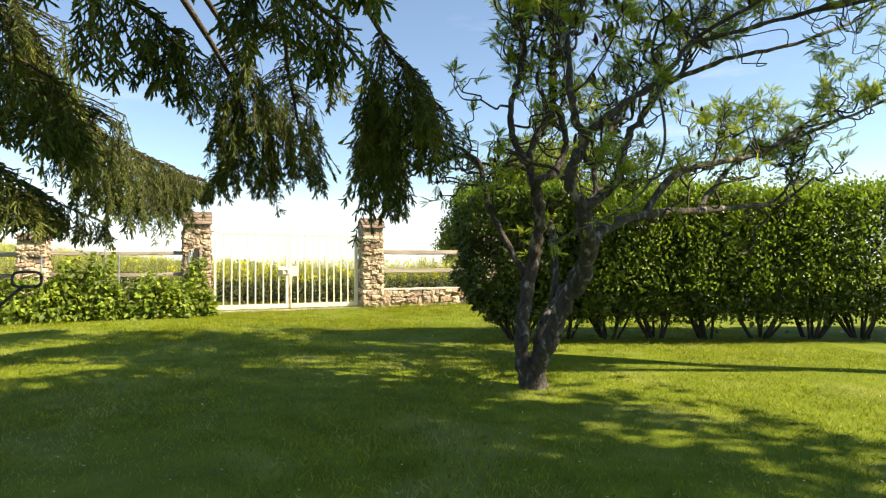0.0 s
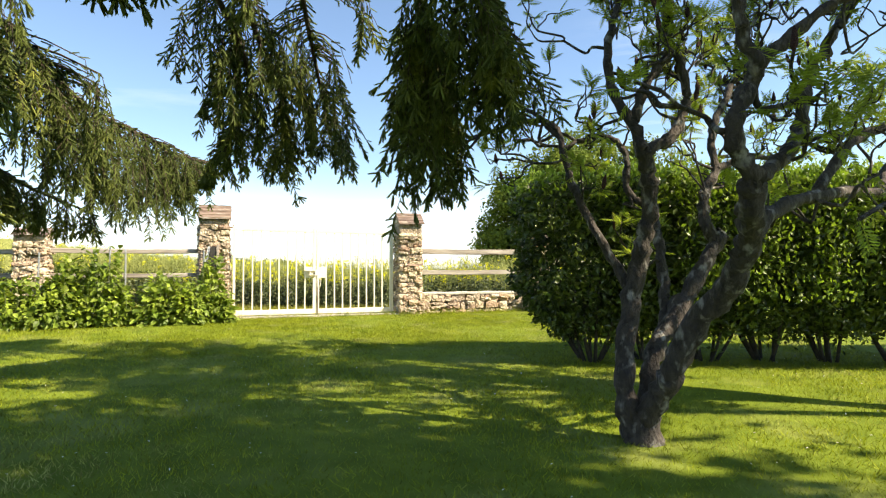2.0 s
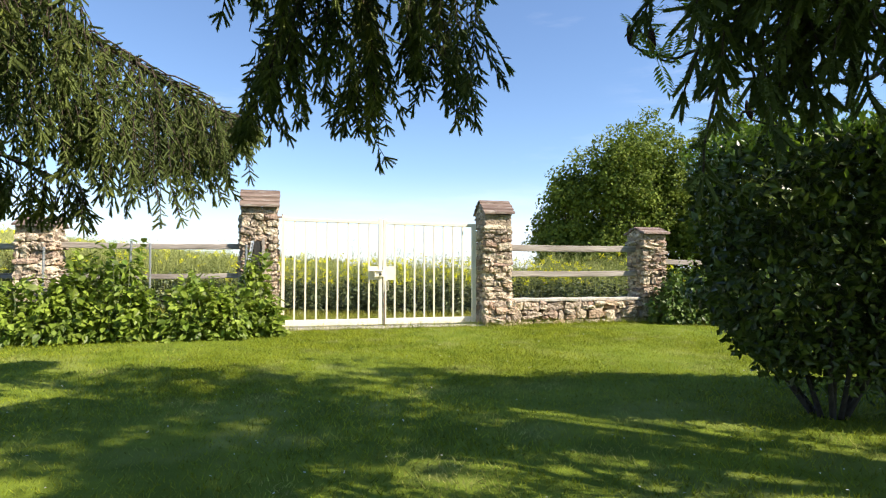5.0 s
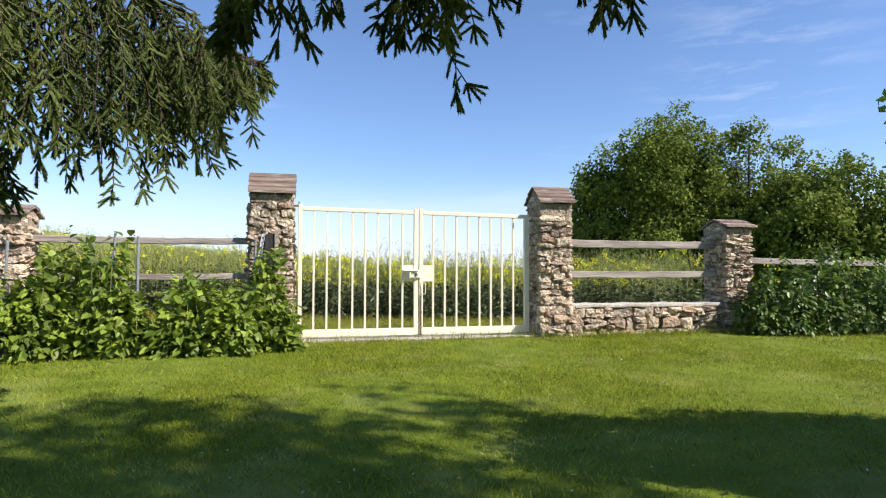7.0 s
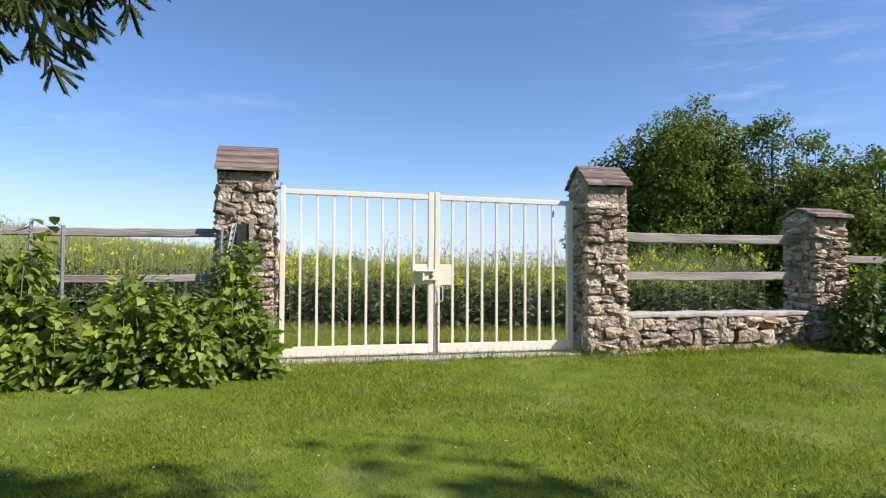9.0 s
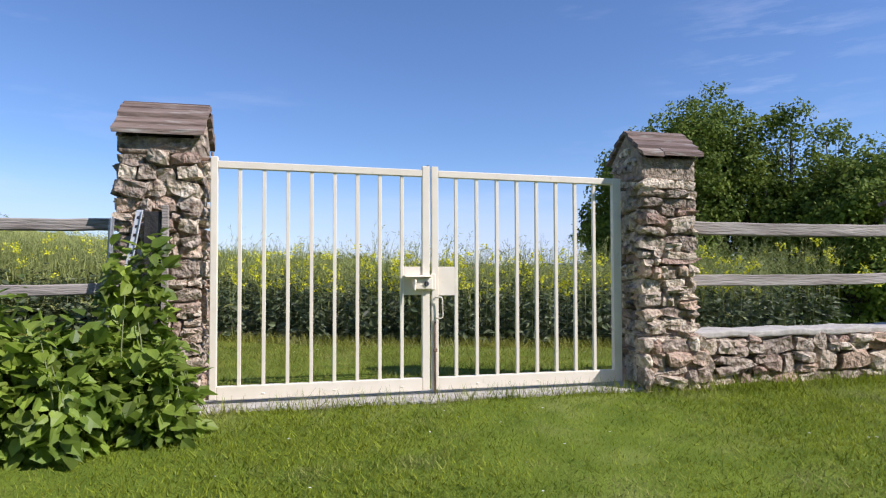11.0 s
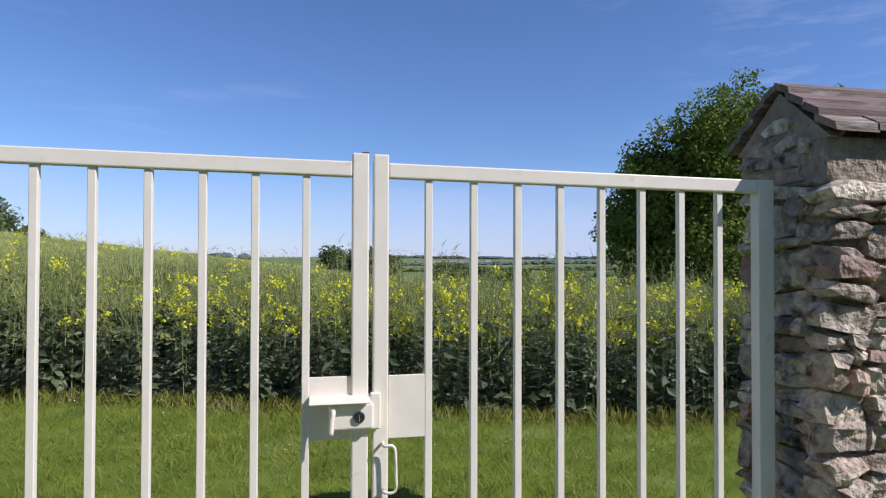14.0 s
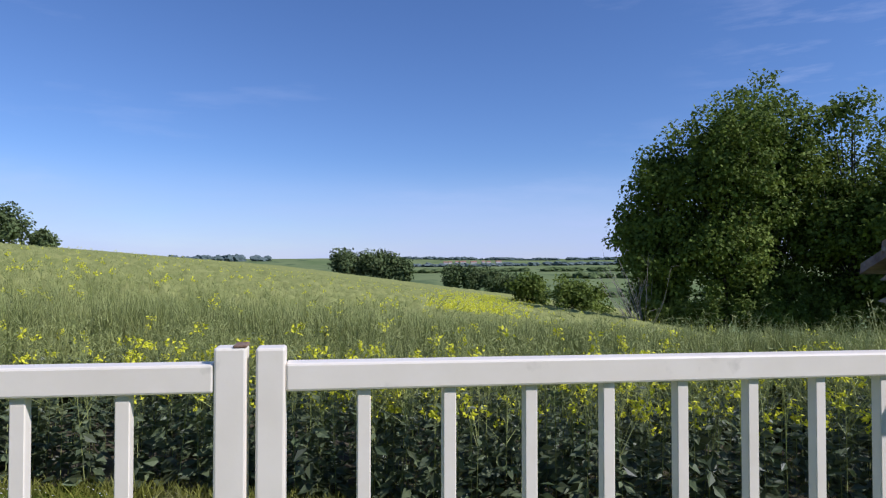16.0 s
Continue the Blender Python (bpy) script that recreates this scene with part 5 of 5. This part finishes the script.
# ---------- shrubs along the fence ----------
def leafy_bush(name, x, y, wide, deep, tall, seed, leaves, size, mat, label, category, group, canes=9, shoots=9):
    """A loose bush: canes from one foot and big soft leaves, most of them outside."""
    r = np.random.default_rng(seed)
    z = float(terrain(x, y))
    ob = thing(name, (x, y, z), label, category, group)
    for stem in shrub_stems((x, y, z), canes, tall * 0.85, min(wide, deep) * 0.8, 0.007, seed):
        part("cane", stem, STEMGREEN, ob)
    u = ball_dirs(leaves)
    u[:, 2] = np.abs(u[:, 2])
    rad = r.uniform(0.25, 1.0, leaves) ** 0.5 * 0.93
    lump = 1 + 0.22 * np.sin(u[:, 0] * 4 + seed) * np.cos(u[:, 1] * 5 + seed) + 0.1 * np.sin(u[:, 2] * 9 + seed * 3)
    pos = np.array([x, y, z + 0.04]) + u * (rad * lump)[:, None] * [wide, deep, tall]
    normal = u * [0.8, 0.8, 0.5] + r.normal(0, 0.5, u.shape) + [0, 0, 0.4]
    along = u + r.normal(0, 0.6, u.shape) + [0, 0, -0.75]
    # shoots that stand out of the top
    for k in range(shoots):
        a, q = r.uniform(0, 6.28), r.uniform(0.1, 0.75)
        foot = np.array([x + q * wide * np.cos(a), y + q * deep * np.sin(a), z + tall * 0.6])
        n = int(r.integers(9, 15))
        s = np.linspace(0.2, 1, n)
        rise = tall * r.uniform(0.35, 0.62)
        spine = foot + s[:, None] * [r.normal(0, 0.06), r.normal(0, 0.06), rise]
        pos = np.concatenate([pos, spine])
        out = unit(r.normal(0, 1, (n, 3)) * [1, 1, 0.2])
        along = np.concatenate([along, out + [0, 0, -0.35]])
        normal = np.concatenate([normal, out * 0.4 + [0, 0, 1.0]])
    sizes = (0.5 + 0.85 * r.random(len(pos)) ** 1.3) * size
    part("leaves", scatter(OVATE, pos, along, normal, sizes), mat, ob)
    return ob


SHRUB = "leafy green raspberry bush growing along a wooden fence"
for k, (bx, by, bw, bd, bt, nl) in enumerate([
        (-5.3, -0.75, 0.60, 0.50, 0.95, 650), (-4.5, -0.70, 0.55, 0.50, 0.85, 650), (-3.75, -0.78, 0.55, 0.50, 0.80, 700), (-3.05, -0.72, 0.50, 0.48, 0.82, 700),
        (-2.78, -0.66, 0.40, 0.40, 1.10, 850), (-2.30, -0.66, 0.42, 0.42, 1.24, 950), (-1.98, -0.78, 0.30, 0.34, 0.70, 420), (-1.30, -0.80, 0.46, 0.44, 0.84, 900),
        (-0.80, -0.82, 0.48, 0.44, 0.74, 900), (-0.42, -0.50, 0.30, 0.28, 1.10, 820), (-0.25, -0.74, 0.28, 0.26, 0.55, 380)]):
    leafy_bush("raspberry_bush", bx, by, bw, bd, bt, 500 + k, int(nl * 1.2), 0.112, SHRUBLEAF, SHRUB, "bush", "raspberry bushes along the fence")
VINE = "dark green climbing shrub growing over a stone wall end"
for k, (bx, by, bw, bd, bt, nl) in enumerate([(7.05, -0.50, 0.42, 0.34, 0.85, 900), (7.6, -0.55, 0.5, 0.42, 1.1, 1100), (8.3, -0.55, 0.6, 0.5, 1.25, 1300), (9.1, -0.6, 0.6, 0.5, 1.2, 1200), (9.9, -0.6, 0.6, 0.5, 1.25, 1200)]):
    leafy_bush("climbing_shrub", bx, by, bw, bd, bt, 540 + k, nl, 0.095, VINELEAF, VINE, "bush", "climbing shrubs by the wall", 6)


def stake(x, y, z1, lean_x, lean_y, seed):
    """A thin galvanised angle stake, driven in at a slant."""
    z0 = float(terrain(x, y)) - 0.1
    bm = box(x - 0.016, x + 0.016, y - 0.003, y + 0.003, z0, z1, 0.001)
    box(x - 0.003, x + 0.003, y - 0.020, y - 0.003, z0, z1, 0.001, bm)
    for v in bm.verts:
        s = v.co.z - z0
        v.co.x += lean_x * s
        v.co.y += lean_y * s
    ob = part("fence_stake", bm, ZINC, None)
    return tagged(ob, "thin galvanised metal stake among raspberry bushes", "stake", "stakes along the fence")


for k, (sx0, sy0, top, lx, ly) in enumerate([(-2.20, -0.60, 1.40, 0.03, 0.0), (-1.89, -0.62, 1.37, -0.01, 0.02), (-2.42, -0.70, 1.35, 0.04, 0.0), (-0.60, -0.58, 1.36, 0.03, 0.03), (-3.3, -0.6, 1.3, 0.02, 0)]):
    stake(sx0, sy0, top, lx, ly, k)
# odds and ends leaning on the left pillar
board = part("leaning_board", box(-0.333, -0.287, -0.165, -0.130, 0.0, 1.485, 0.004), GREYWOOD, None)
tagged(board, "grey wooden board leaning against a stone pillar", "board")
panel = part("dark_panel", box(-0.455, -0.337, -0.145, -0.125, 0.1, 1.44, 0.004), DARKMETAL, None)
tagged(panel, "dark metal panel leaning against a stone pillar", "panel")


def leaning(bm):
    for v in bm.verts:
        v.co.x += 0.165 * (v.co.z - 1.446)
        v.co.y += 0.05 * (v.co.z - 1.446)
    return bm


strip = part("perforated_strip", leaning(box(-0.495, -0.450, -0.176, -0.170, 0.0, 1.446, 0.001)), ALUMINIUM, None)
tagged(strip, "pale perforated metal strip leaning on a pillar", "metal strip")
part("rim", leaning(box(-0.455, -0.450, -0.190, -0.176, 0.0, 1.444, 0.001)), ALUMINIUM, strip)
for k in range(12):
    z = 0.70 + 0.062 * k
    part("slot", leaning(box(-0.481, -0.465, -0.1785, -0.1765, z, z + 0.020, 0)), DARKMETAL, strip, "dark slot")


# ---------- grass ----------
rg = np.random.default_rng(31)


def blades(x, y, tall, wide, lean=0.6):
    n = len(x)
    z = terrain(x, y)
    a = rg.uniform(0, 2 * np.pi, n)
    h = tall * rg.uniform(0.5, 1.25, n)
    side = np.stack([np.cos(a), np.sin(a), np.zeros(n)], -1) * (wide * rg.uniform(0.6, 1.2, n))[:, None]
    foot = np.stack([x, y, z - 0.005], -1)
    tip = foot + np.stack([rg.normal(0, lean, n) * h, rg.normal(0, lean, n) * h, h], -1)
    v = np.stack([foot - side, foot + side, tip], 1).reshape(-1, 3)
    return v, [np.arange(n * 3).reshape(-1, 3)]


grass = thing("lawn_grass", (0, -6, 0), "short green lawn grass with a few daisies", "grass", kind="stuff")
n = 235000
# more blades where the walk passes close
gy_ = -15.5 + 15.4 * rg.uniform(0, 1, n)
gx_ = rg.uniform(-1, 1, n) * 6.5 + 1.8 + 0.1 * (gy_ + 8)
part("blades", blades(gx_, gy_, 0.040, 0.0046, 0.75), BLADE, grass)
n = 90000
gx_, gy_ = rg.uniform(-1.2, 6.5, n), rg.uniform(-4.8, -0.15, n)
part("short_blades", blades(gx_, gy_, 0.030, 0.0034, 0.8), BLADE, grass)
n = 45000
gy_ = rg.uniform(0.25, 5.2, n)
gx_ = rg.uniform(-4, 8, n)
part("margin_blades", blades(gx_, gy_, 0.075, 0.004, 0.9), MARGIN, grass)
n = 7000
gx_ = rg.uniform(-8, 12, n)
part("edge_weeds", blades(gx_, crop_edge(gx_) - np.abs(rg.normal(0, 0.16, n)), 0.14, 0.009, 0.5), MARGIN, grass, "rough weeds along the crop")
n = 2600
sx_ = np.concatenate([rg.uniform(-0.2, 3.5, 900), rg.uniform(3.4, 9, 1700)])
part("tall_blades", blades(sx_, np.concatenate([rg.normal(-0.22, 0.05, 900), rg.normal(-0.30, 0.09, 1700)]), 0.13, 0.004, 0.4), BLADE, grass)
n = 760
dx_, dy_ = rg.uniform(-4, 8, n), rg.uniform(-13, -0.6, n)
dx_[:170] = rg.uniform(-3.5, 2.2, 170)
dx_[170:260] = rg.uniform(-3, 6, 90)
dy_[:260] = crop_edge(dx_[:260]) - np.concatenate([np.abs(rg.normal(0.12, 0.13, 170)), rg.uniform(0.1, 1.8, 90)])
petal = scatter(LEAF, np.stack([dx_, dy_, terrain(dx_, dy_) + 0.05], -1), ball_dirs(n) * [1, 1, 0.2], np.tile([0.0, 0, 1], (n, 1)), np.full(n, 0.022))
part("daisies", petal, WHITE, grass, "small white daisies")
